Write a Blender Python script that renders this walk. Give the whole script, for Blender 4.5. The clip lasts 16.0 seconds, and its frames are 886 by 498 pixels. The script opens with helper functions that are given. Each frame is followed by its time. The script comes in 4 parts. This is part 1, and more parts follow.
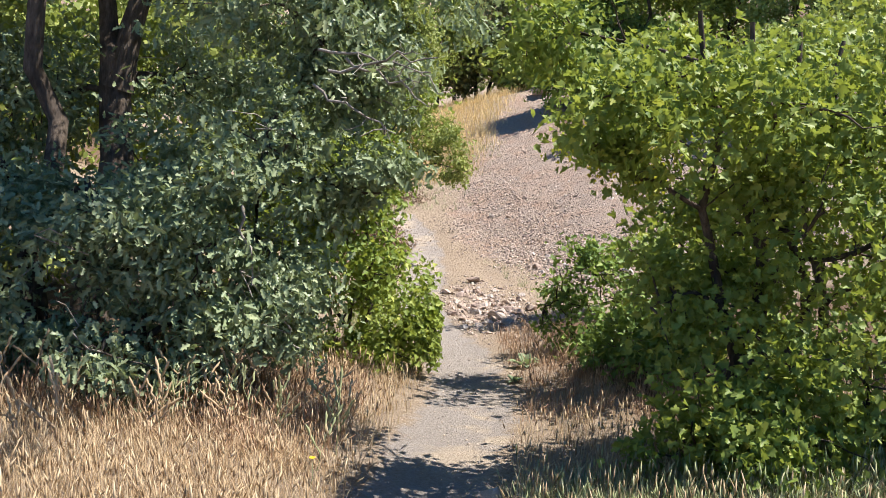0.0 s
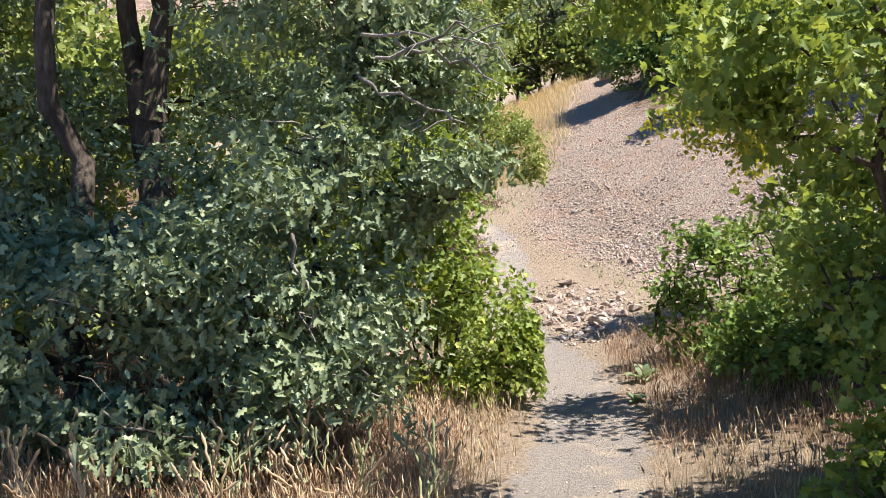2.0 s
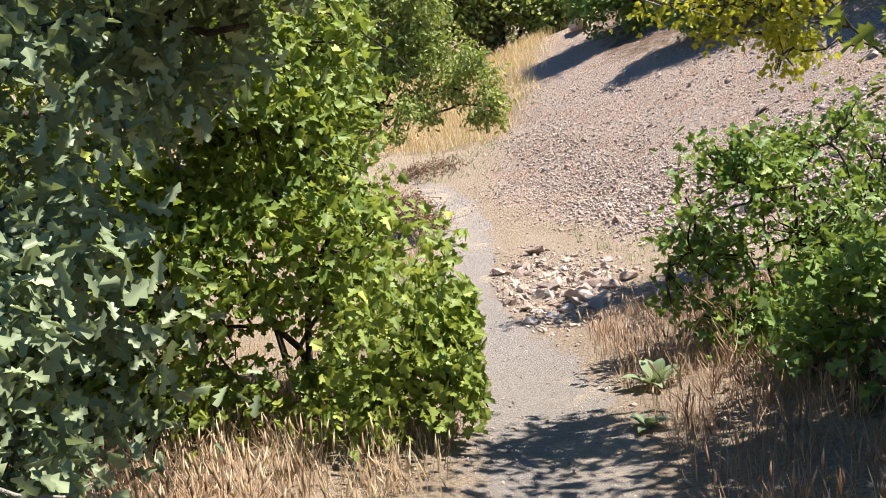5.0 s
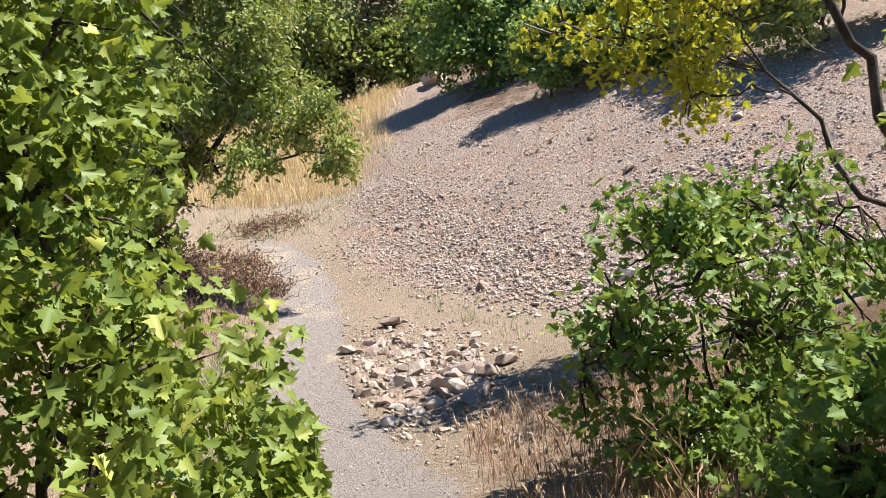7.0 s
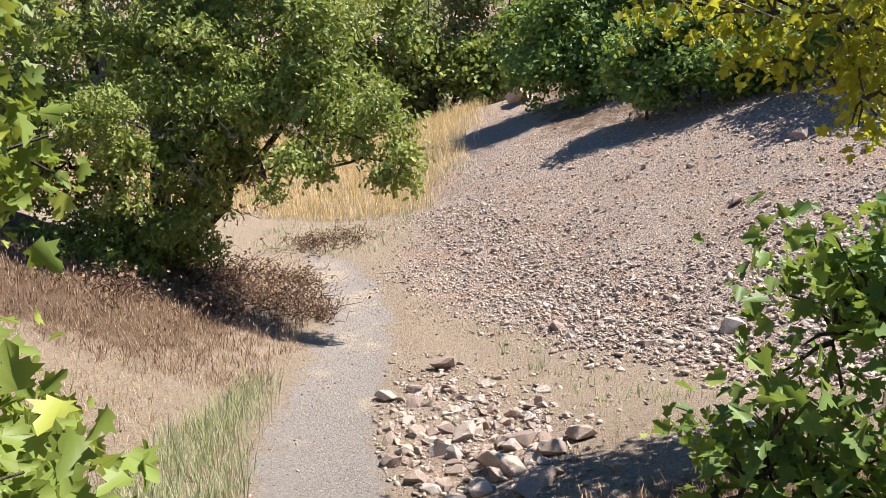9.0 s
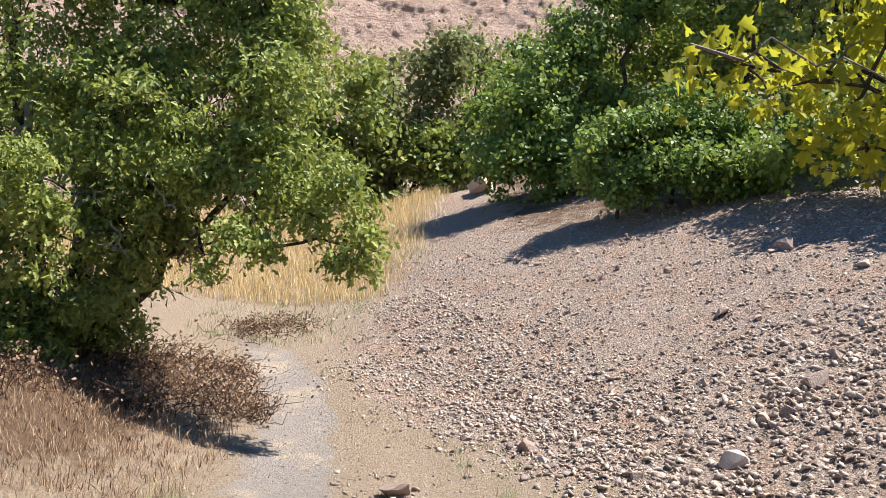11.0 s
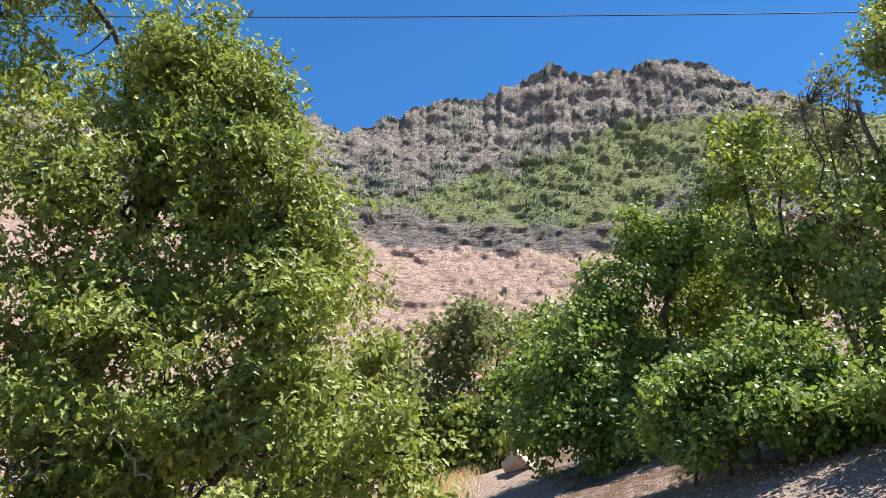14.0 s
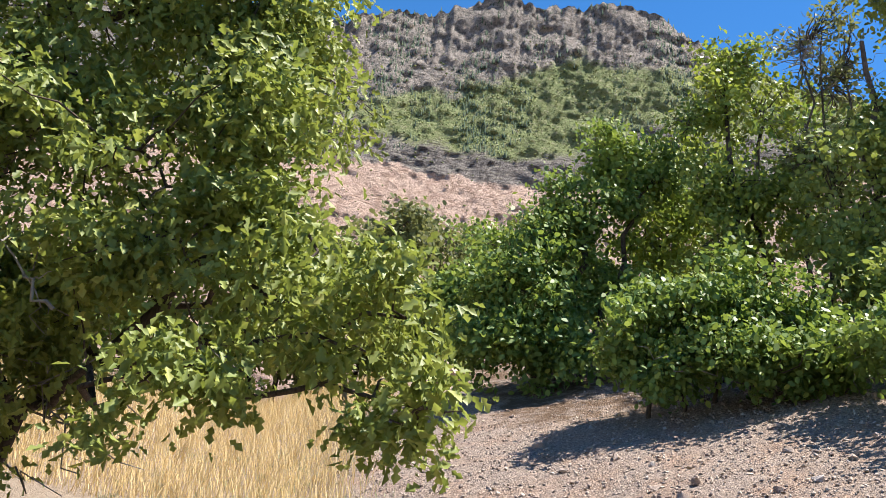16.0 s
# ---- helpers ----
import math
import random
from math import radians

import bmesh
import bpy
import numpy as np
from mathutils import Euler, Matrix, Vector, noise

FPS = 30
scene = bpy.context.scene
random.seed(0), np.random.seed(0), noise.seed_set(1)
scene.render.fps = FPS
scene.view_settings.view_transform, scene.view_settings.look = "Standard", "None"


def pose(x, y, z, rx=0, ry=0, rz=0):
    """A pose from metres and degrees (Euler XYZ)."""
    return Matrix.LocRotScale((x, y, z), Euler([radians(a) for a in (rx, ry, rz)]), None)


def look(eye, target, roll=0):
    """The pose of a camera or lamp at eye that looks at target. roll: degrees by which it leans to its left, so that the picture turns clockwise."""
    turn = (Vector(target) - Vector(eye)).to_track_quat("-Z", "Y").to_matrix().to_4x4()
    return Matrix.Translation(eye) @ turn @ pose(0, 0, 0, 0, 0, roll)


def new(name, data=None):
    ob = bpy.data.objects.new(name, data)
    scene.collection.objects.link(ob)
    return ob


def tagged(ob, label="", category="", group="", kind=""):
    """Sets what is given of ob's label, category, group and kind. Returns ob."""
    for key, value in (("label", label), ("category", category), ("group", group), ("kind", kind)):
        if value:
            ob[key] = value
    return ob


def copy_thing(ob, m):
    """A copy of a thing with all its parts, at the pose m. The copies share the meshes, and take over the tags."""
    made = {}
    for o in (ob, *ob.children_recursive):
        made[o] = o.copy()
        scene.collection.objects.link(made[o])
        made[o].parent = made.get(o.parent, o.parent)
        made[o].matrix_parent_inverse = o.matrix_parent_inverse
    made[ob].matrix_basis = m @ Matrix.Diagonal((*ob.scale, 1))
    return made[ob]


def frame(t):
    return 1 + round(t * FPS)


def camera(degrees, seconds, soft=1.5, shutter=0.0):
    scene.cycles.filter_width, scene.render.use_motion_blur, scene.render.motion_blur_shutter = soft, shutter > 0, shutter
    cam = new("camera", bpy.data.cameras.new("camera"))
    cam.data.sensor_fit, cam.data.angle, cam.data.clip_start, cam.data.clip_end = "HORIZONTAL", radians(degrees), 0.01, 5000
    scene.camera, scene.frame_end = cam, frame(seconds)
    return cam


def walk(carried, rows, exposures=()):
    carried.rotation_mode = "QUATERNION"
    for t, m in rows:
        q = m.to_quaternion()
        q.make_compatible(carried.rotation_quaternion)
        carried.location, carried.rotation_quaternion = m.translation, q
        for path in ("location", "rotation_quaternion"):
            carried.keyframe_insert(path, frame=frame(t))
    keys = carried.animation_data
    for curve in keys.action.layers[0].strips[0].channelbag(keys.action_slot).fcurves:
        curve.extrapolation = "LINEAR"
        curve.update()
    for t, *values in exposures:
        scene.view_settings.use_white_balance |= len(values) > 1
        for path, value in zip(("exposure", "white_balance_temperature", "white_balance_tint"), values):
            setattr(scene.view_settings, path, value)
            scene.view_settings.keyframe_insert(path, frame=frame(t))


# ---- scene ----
cam = camera(53.94, 16.0, soft=0.6)
PATH = [
    (0, (0.201, -8.282, 2.347), (-0.024, -4.313, 1.907), 3.78),
    (0.5, (0.049, -8.175, 2.347), (-0.151, -4.209, 1.870), 4.52),
    (1, (0.008, -7.938, 2.299), (-0.189, -3.973, 1.808), 4.29),
    (1.5, (0.008, -7.550, 2.266), (-0.526, -3.622, 1.732), 2.03),
    (2, (0.042, -7.179, 2.262), (-0.542, -3.243, 1.852), -3.42),
    (2.5, (0.116, -6.659, 2.167), (-0.478, -2.711, 1.931), -5.74),
    (3, (0.101, -6.067, 2.018), (-0.471, -2.108, 1.961), -6.00),
    (3.2, (0.118, -5.828, 1.980), (-0.405, -1.863, 1.966), -6.54),
    (5.3, (0.132, -3.885, 1.594), (-0.335, 0.054, 1.080), -4.91),
    (5.5, (0.082, -3.735, 1.615), (-0.281, 0.214, 1.091), -2.26),
    (6, (0.071, -3.337, 1.577), (0.038, 0.626, 1.033), -1.90),
    (6.5, (0.038, -2.924, 1.570), (0.124, 1.054, 1.157), -3.16),
    (7, (0.022, -2.577, 1.579), (0.245, 1.407, 1.298), -4.14),
    (7.5, (0.112, -2.167, 1.532), (0.335, 1.822, 1.342), -2.59),
    (8, (0.147, -1.735, 1.462), (0.243, 2.251, 1.138), -2.31),
    (8.5, (0.217, -1.409, 1.512), (0.229, 2.579, 1.205), -1.14),
    (8.7, (0.207, -1.286, 1.512), (0.073, 2.704, 1.258), -0.94),
    (10.8, (0.010, -0.133, 1.584), (0.109, 3.859, 1.803), 3.28),
    (11, (0.018, 0.001, 1.584), (0.118, 3.991, 1.839), 2.98),
    (11.2, (0.028, 0.093, 1.610), (0.113, 4.060, 2.118), 2.03),
    (11.5, (-0.031, 0.265, 1.630), (0.045, 4.130, 2.658), 1.32),
    (12, (-0.103, 0.607, 1.651), (-0.022, 4.371, 3.004), 0.76),
    (12.5, (-0.099, 0.985, 1.671), (-0.050, 4.727, 3.083), -1.74),
    (13, (-0.272, 1.387, 1.650), (-0.223, 5.091, 3.159), -1.02),
    (13.5, (-0.349, 1.792, 1.559), (-0.298, 5.453, 3.170), 0.40),
    (14, (-0.429, 2.275, 1.528), (-0.390, 5.963, 3.075), -0.00),
    (14.5, (-0.575, 2.821, 1.524), (-0.535, 6.576, 2.903), 1.78),
    (15, (-0.610, 3.246, 1.579), (-0.582, 7.020, 2.906), 2.29),
    (15.5, (-0.826, 3.518, 1.568), (-0.459, 7.258, 2.937), 7.31),
    (16, (-0.915, 3.850, 1.526), (-0.499, 7.636, 2.747), 6.04),
]
walk(cam, [(t, look(eye, aim, lean)) for t, eye, aim, lean in PATH], [(0, 1.13), (1.5, 1.13 + 0.05), (2.5, 1.13 + 0.15), (5.5, 1.13 + 0.13), (8.5, 1.13 - 0.02), (12.5, 1.13 + 0.02), (14, 1.13 + 0.12), (16, 1.13 + 0.14)])

# ---------------------------------------------------------------- light
SUN_EL, SUN_AZ = radians(63), radians(86)   # azimuth from +y towards +x
world = bpy.data.worlds.new("world")
scene.world = world
world.use_nodes = True
wn = world.node_tree.nodes
sky = wn.new("ShaderNodeTexSky")
sky.sky_type, sky.sun_disc = "NISHITA", False
sky.sun_elevation, sky.sun_rotation = SUN_EL, SUN_AZ
sky.altitude, sky.air_density, sky.dust_density, sky.ozone_density = 1600, 1.0, 0.0, 4.0
wn["Background"].inputs["Strength"].default_value = 0.09
deep = wn.new("ShaderNodeHueSaturation")
deep.inputs["Saturation"].default_value = 1.25
world.node_tree.links.new(sky.outputs["Color"], deep.inputs["Color"])
world.node_tree.links.new(deep.outputs["Color"], wn["Background"].inputs["Color"])
sun_data = bpy.data.lights.new("sun", "SUN")
sun_data.energy, sun_data.angle, sun_data.color = 5.0, radians(0.53), (1.0, 0.95, 0.87)
sun = new("sun", sun_data)
to_sun = Vector((math.sin(SUN_AZ) * math.cos(SUN_EL), math.cos(SUN_AZ) * math.cos(SUN_EL), math.sin(SUN_EL)))
sun.matrix_world = look(to_sun * 60, (0, 0, 0))


# ---------------------------------------------------------------- materials
class Nodes:
    """A small builder for node materials."""

    def __init__(self, name):
        self.mat = bpy.data.materials.new(name)
        self.mat.use_nodes = True
        self.tree = self.mat.node_tree
        self.bsdf = self.tree.nodes["Principled BSDF"]
        self.out = self.tree.nodes["Material Output"]

    def node(self, kind, **values):
        n = self.tree.nodes.new(kind)
        for key, value in values.items():
            n.inputs[key].default_value = value
        return n

    def link(self, a, b):
        self.tree.links.new(a, b)

    def coords(self):
        return self.node("ShaderNodeTexCoord").outputs["Object"]

    def noise(self, scale, detail=4.0, rough=0.55, vector=None):
        n = self.node("ShaderNodeTexNoise", Scale=scale, Detail=detail, Roughness=rough)
        self.link(vector or self.coords(), n.inputs["Vector"])
        return n.outputs["Fac"]

    def ramp(self, fac, stops):
        n = self.node("ShaderNodeValToRGB")
        while len(n.color_ramp.elements) < len(stops):
            n.color_ramp.elements.new(0.5)
        for e, (p, c) in zip(n.color_ramp.elements, stops):
            e.position, e.color = p, (*c, 1)
        self.link(fac, n.inputs["Fac"])
        return n.outputs["Color"]

    def mask(self, fac, low, high):
        n = self.node("ShaderNodeMapRange")
        n.inputs["From Min"].default_value, n.inputs["From Max"].default_value = low, high
        self.link(fac, n.inputs["Value"])
        return n.outputs["Result"]

    def mix(self, fac, a, b, how="MIX"):
        n = self.tree.nodes.new("ShaderNodeMix")
        n.data_type, n.blend_type = "RGBA", how
        for value, socket in ((fac, n.inputs[0]), (a, n.inputs[6]), (b, n.inputs[7])):
            if isinstance(value, (int, float)):
                socket.default_value = value
            elif isinstance(value, tuple):
                socket.default_value = (*value, 1)
            else:
                self.link(value, socket)
        return n.outputs[2]

    def maths(self, how, a, b):
        n = self.tree.nodes.new("ShaderNodeMath")
        n.operation = how
        for value, socket in ((a, n.inputs[0]), (b, n.inputs[1])):
            if isinstance(value, (int, float)):
                socket.default_value = value
            else:
                self.link(value, socket)
        return n.outputs[0]

    def attribute(self, name):
        n = self.tree.nodes.new("ShaderNodeAttribute")
        n.attribute_name = name
        return n.outputs["Fac"]

    def bump(self, height, strength, distance):
        n = self.node("ShaderNodeBump", Strength=strength, Distance=distance)
        self.link(height, n.inputs["Height"])
        self.link(n.outputs["Normal"], self.bsdf.inputs["Normal"])

    def finish(self, color, rough=0.9, spec=0.2):
        self.link(color, self.bsdf.inputs["Base Color"])
        self.bsdf.inputs["Roughness"].default_value = rough
        self.bsdf.inputs["Specular IOR Level"].default_value = spec
        return self.mat


def leaf_material(name, dark, mid, light, through_light, rough=0.45, share=0.34):
    """Thin leaves: varied green, a waxy upper side, and light that shines through."""
    m = Nodes(name)
    island = m.tree.nodes.new("ShaderNodeNewGeometry").outputs["Random Per Island"]
    color = m.ramp(island, [(0.0, dark), (0.45, mid), (0.88, mid), (0.97, light)])
    color = m.mix(m.mask(m.noise(1.1, 2), 0.35, 0.7), color, m.mix(0.35, color, light), "MIX")
    m.finish(color, rough, 0.22)
    glow = m.node("ShaderNodeBsdfTranslucent")
    m.link(m.mix(0.55, color, through_light), glow.inputs["Color"])
    both = m.node("ShaderNodeMixShader", Fac=share)
    m.link(m.bsdf.outputs[0], both.inputs[1])
    m.link(glow.outputs[0], both.inputs[2])
    m.link(both.outputs[0], m.out.inputs["Surface"])
    return m.mat


OAK_LEAF = leaf_material("oak_leaf", (0.09, 0.13, 0.036), (0.22, 0.265, 0.072), (0.42, 0.43, 0.12), (0.46, 0.54, 0.08), 0.48, 0.28)
GREY_LEAF = leaf_material("grey_oak_leaf", (0.105, 0.14, 0.08), (0.22, 0.27, 0.155), (0.36, 0.40, 0.23), (0.36, 0.46, 0.12), 0.4, 0.24)
MAPLE_LEAF = leaf_material("maple_leaf", (0.085, 0.14, 0.032), (0.185, 0.25, 0.058), (0.38, 0.40, 0.085), (0.52, 0.60, 0.07), 0.48, 0.3)
YELLOW_LEAF = leaf_material("yellow_green_leaf", (0.15, 0.19, 0.03), (0.31, 0.33, 0.04), (0.48, 0.42, 0.04), (0.66, 0.62, 0.04), 0.5, 0.45)
BRIGHT_LEAF = leaf_material("bright_leaf", (0.065, 0.12, 0.034), (0.145, 0.225, 0.06), (0.30, 0.36, 0.085), (0.44, 0.55, 0.07), 0.48, 0.28)
DULL_LEAF = leaf_material("dull_leaf", (0.09, 0.105, 0.042), (0.165, 0.175, 0.072), (0.27, 0.26, 0.11), (0.36, 0.38, 0.11), 0.55, 0.3)


def grass_material(name, low, mid, high):
    m = Nodes(name)
    island = m.tree.nodes.new("ShaderNodeNewGeometry").outputs["Random Per Island"]
    color = m.ramp(island, [(0.0, low), (0.5, mid), (1.0, high)])
    m.finish(color, 0.7, 0.25)
    glow = m.node("ShaderNodeBsdfTranslucent")
    m.link(color, glow.inputs["Color"])
    both = m.node("ShaderNodeMixShader", Fac=0.25)
    m.link(m.bsdf.outputs[0], both.inputs[1])
    m.link(glow.outputs[0], both.inputs[2])
    m.link(both.outputs[0], m.out.inputs["Surface"])
    return m.mat


STRAW = grass_material("straw", (0.30, 0.20, 0.11), (0.48, 0.35, 0.21), (0.68, 0.54, 0.36))
GOLD_STRAW = grass_material("golden_straw", (0.50, 0.36, 0.16), (0.66, 0.49, 0.24), (0.76, 0.60, 0.34))
RUST_STRAW = grass_material("rusty_straw", (0.24, 0.14, 0.085), (0.42, 0.27, 0.17), (0.58, 0.42, 0.28))
BROWN_STRAW = grass_material("brown_straw", (0.15, 0.085, 0.055), (0.30, 0.19, 0.125), (0.46, 0.33, 0.22))
SAGE_GRASS = grass_material("sage_grass", (0.19, 0.23, 0.11), (0.33, 0.36, 0.18), (0.52, 0.48, 0.29))


def bark_material(name, low, high):
    m = Nodes(name)
    stretch = m.node("ShaderNodeMapping")
    stretch.inputs["Scale"].default_value = (1, 1, 0.22)
    m.link(m.coords(), stretch.inputs["Vector"])
    ridges = m.noise(38, 6, 0.7, stretch.outputs[0])
    color = m.ramp(ridges, [(0.3, low), (0.7, high)])
    color = m.mix(m.mask(m.noise(4, 3), 0.45, 0.75), color, tuple(0.6 * c for c in low))
    m.bump(ridges, 0.9, 0.02)
    return m.finish(color, 0.95, 0.1)


BARK = bark_material("oak_bark", (0.05, 0.038, 0.03), (0.17, 0.135, 0.11))
TWIG = bark_material("dead_twig", (0.22, 0.19, 0.16), (0.42, 0.38, 0.34))

m = Nodes("hillside")
fine, broad, speck = m.noise(46, 6, 0.7), m.noise(1.7, 5, 0.6), m.noise(170, 3, 0.6)
cells = m.node("ShaderNodeTexVoronoi", Scale=36.0)
m.link(m.coords(), cells.inputs["Vector"])
dust = m.ramp(fine, [(0.25, (0.24, 0.205, 0.18)), (0.5, (0.345, 0.30, 0.268)), (0.78, (0.46, 0.405, 0.365))])
dust = m.mix(m.mask(m.noise(1.25, 4, 0.6), 0.57, 0.66), dust, m.ramp(fine, [(0.3, (0.36, 0.28, 0.21)), (0.7, (0.58, 0.48, 0.38))]))
gravel = m.ramp(fine, [(0.28, (0.17, 0.132, 0.112)), (0.45, (0.31, 0.248, 0.212)), (0.58, (0.43, 0.352, 0.298)), (0.72, (0.57, 0.475, 0.40))])
gravel = m.mix(0.75, gravel, m.mix(1.0, gravel, m.ramp(cells.outputs["Color"], [(0.15, (0.55, 0.52, 0.51)), (0.5, (1.0, 0.96, 0.93)), (0.85, (1.45, 1.37, 1.27))]), "MULTIPLY"))
gravel = m.mix(m.mask(broad, 0.45, 0.7), gravel, m.mix(1.0, gravel, (1.06, 0.93, 0.84), "MULTIPLY"))
litter = m.ramp(fine, [(0.28, (0.17, 0.12, 0.085)), (0.45, (0.32, 0.24, 0.175)), (0.6, (0.42, 0.335, 0.25)), (0.78, (0.52, 0.43, 0.335))])
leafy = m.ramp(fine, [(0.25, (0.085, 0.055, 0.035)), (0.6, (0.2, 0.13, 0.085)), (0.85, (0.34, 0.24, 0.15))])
ragged = m.maths("ADD", m.maths("MULTIPLY", m.maths("SUBTRACT", broad, 0.5), 1.5), m.maths("MULTIPLY", m.maths("SUBTRACT", m.noise(7, 5, 0.65), 0.5), 1.1))
ragged2 = m.maths("ADD", ragged, m.maths("MULTIPLY", m.maths("SUBTRACT", fine, 0.5), 1.0))
color = litter
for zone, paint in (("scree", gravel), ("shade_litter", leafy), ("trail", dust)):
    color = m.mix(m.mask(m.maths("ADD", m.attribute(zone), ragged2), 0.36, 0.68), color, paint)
color = m.mix(m.mask(speck, 0.55, 0.8), color, m.mix(1.0, color, (0.75, 0.72, 0.68), "MULTIPLY"))
m.bump(m.maths("ADD", m.maths("ADD", fine, m.maths("MULTIPLY", speck, 0.5)), m.maths("MULTIPLY", m.maths("MULTIPLY", cells.outputs["Distance"], m.attribute("scree")), -0.7)), 1.0, 0.035)
GROUND = m.finish(color, 0.95, 0.12)

m = Nodes("scree_stone")
pick = m.tree.nodes.new("ShaderNodeNewGeometry").outputs["Random Per Island"]
tone = m.ramp(pick, [(0.0, (0.27, 0.22, 0.2)), (0.3, (0.43, 0.35, 0.305)), (0.6, (0.56, 0.465, 0.39)), (0.85, (0.63, 0.505, 0.4)), (1.0, (0.68, 0.61, 0.55))])
grain = m.noise(30, 5, 0.7)
m.bump(grain, 0.5, 0.02)
STONES = m.finish(m.mix(m.mask(grain, 0.35, 0.7), m.mix(1.0, tone, (0.72, 0.68, 0.66), "MULTIPLY"), tone), 0.9, 0.2)

m = Nodes("loose_rock")
pick = m.tree.nodes.new("ShaderNodeObjectInfo").outputs["Random"]
tone = m.ramp(pick, [(0.0, (0.36, 0.275, 0.235)), (0.35, (0.54, 0.425, 0.35)), (0.7, (0.66, 0.52, 0.42)), (1.0, (0.60, 0.54, 0.5))])
grain = m.noise(22, 6, 0.7)
m.bump(grain, 0.6, 0.03)
ROCK = m.finish(m.mix(m.mask(grain, 0.35, 0.7), m.mix(1.0, tone, (0.66, 0.62, 0.6), "MULTIPLY"), tone), 0.9, 0.2)

m = Nodes("mountain_rock")
stretch = m.node("ShaderNodeMapping")
stretch.inputs["Scale"].default_value = (0.7, 0.7, 3.2)
m.link(m.coords(), stretch.inputs["Vector"])
strata, crag, patch = m.noise(0.3, 10, 0.75, stretch.outputs[0]), m.noise(0.42, 12, 0.78), m.noise(0.028, 6, 0.62)
pink = m.ramp(crag, [(0.26, (0.22, 0.14, 0.11)), (0.4, (0.5, 0.35, 0.275)), (0.6, (0.66, 0.48, 0.385)), (0.8, (0.72, 0.56, 0.46))])
darkrock = m.ramp(strata, [(0.32, (0.055, 0.05, 0.05)), (0.46, (0.16, 0.14, 0.13)), (0.56, (0.30, 0.265, 0.235)), (0.72, (0.36, 0.34, 0.22))])
grey = m.ramp(crag, [(0.34, (0.075, 0.075, 0.068)), (0.45, (0.19, 0.17, 0.15)), (0.54, (0.37, 0.315, 0.275)), (0.72, (0.52, 0.45, 0.40))])
scrub = m.ramp(crag, [(0.36, (0.12, 0.15, 0.06)), (0.48, (0.21, 0.245, 0.1)), (0.58, (0.29, 0.30, 0.15)), (0.7, (0.42, 0.36, 0.27))])
shift = m.maths("MULTIPLY", m.maths("SUBTRACT", patch, 0.5), 1.1)
shift2 = m.maths("ADD", shift, m.maths("MULTIPLY", m.maths("SUBTRACT", crag, 0.5), 0.7))
cracks = m.node("ShaderNodeTexVoronoi", Scale=0.085)
cracks.feature = "DISTANCE_TO_EDGE"
m.link(m.mix(3.0, m.coords(), m.node("ShaderNodeTexNoise", Scale=0.5).outputs["Color"], "ADD"), cracks.inputs["Vector"])
pink = m.mix(m.mask(cracks.outputs["Distance"], 0.0, 0.07), m.mix(1.0, pink, (0.76, 0.72, 0.7), "MULTIPLY"), pink)
color = grey
for zone, paint in (("ledge", darkrock), ("scrub", scrub), ("pink", pink)):
    color = m.mix(m.mask(m.maths("ADD", m.attribute(zone), shift2), 0.42, 0.58), color, paint)
m.bump(m.maths("ADD", crag, strata), 1.0, 2.5)
MOUNTAIN = m.finish(color, 0.95, 0.1)

m = Nodes("cable_sheath")
CABLE = m.finish(m.ramp(m.noise(3), [(0.3, (0.02, 0.02, 0.022)), (0.7, (0.045, 0.045, 0.05))]), 0.6, 0.4)


# ---------------------------------------------------------------- mesh helpers
def np_mesh(name, verts, loops, sizes, material, smooth=False):
    """A mesh from flat arrays: vertices, the corners of all faces in a row, and the corners a face."""
    me = bpy.data.meshes.new(name)
    verts, loops, sizes = np.asarray(verts, np.float32), np.asarray(loops, np.int32), np.asarray(sizes, np.int32)
    me.vertices.add(len(verts))
    me.vertices.foreach_set("co", verts.ravel())
    me.loops.add(len(loops))
    me.loops.foreach_set("vertex_index", loops)
    me.polygons.add(len(sizes))
    me.polygons.foreach_set("loop_start", np.concatenate([[0], np.cumsum(sizes)[:-1]]).astype(np.int32))
    if smooth:
        me.polygons.foreach_set("use_smooth", np.ones(len(sizes), bool))
    me.materials.append(material)
    me.update(calc_edges=True)
    return me


def part(name, me, parent, label=""):
    ob = new(name, me)
    ob.parent = parent
    return tagged(ob, label)


def repeat(template, faces, places, frames, scales):
    """Copies of one template as flat arrays. faces: tuples of corner numbers."""
    t, n = np.asarray(template, float), len(places)
    verts = places[:, None, :] + np.einsum("kc,ncd->nkd", t, frames * scales[:, :, None])
    corner, size = np.concatenate([np.array(f) for f in faces]), np.array([len(f) for f in faces])
    loops = (np.arange(n)[:, None] * len(t) + corner[None]).ravel()
    return verts.reshape(-1, 3), loops, np.tile(size, n)


def unit(v):
    return v / np.maximum(np.linalg.norm(v, axis=-1, keepdims=True), 1e-9)


def half_leaf(outline, fold, curl):
    """A leaf folded along its midrib, from the outline of one half as (across, along)."""
    side = np.array(outline, float)
    z = lambda s: fold * s[:, 0] - curl * s[:, 1] ** 2
    right = np.c_[side[:, 0], side[:, 1], z(side)]
    inner = side[1:-1] * (-1, 1)
    left = np.c_[inner[:, 0], inner[:, 1], z(np.abs(inner))]
    k, n = len(right), len(left)
    return np.vstack([right, left]), [tuple(range(k)), (k - 1, *range(k + n - 1, k - 1, -1), 0)]


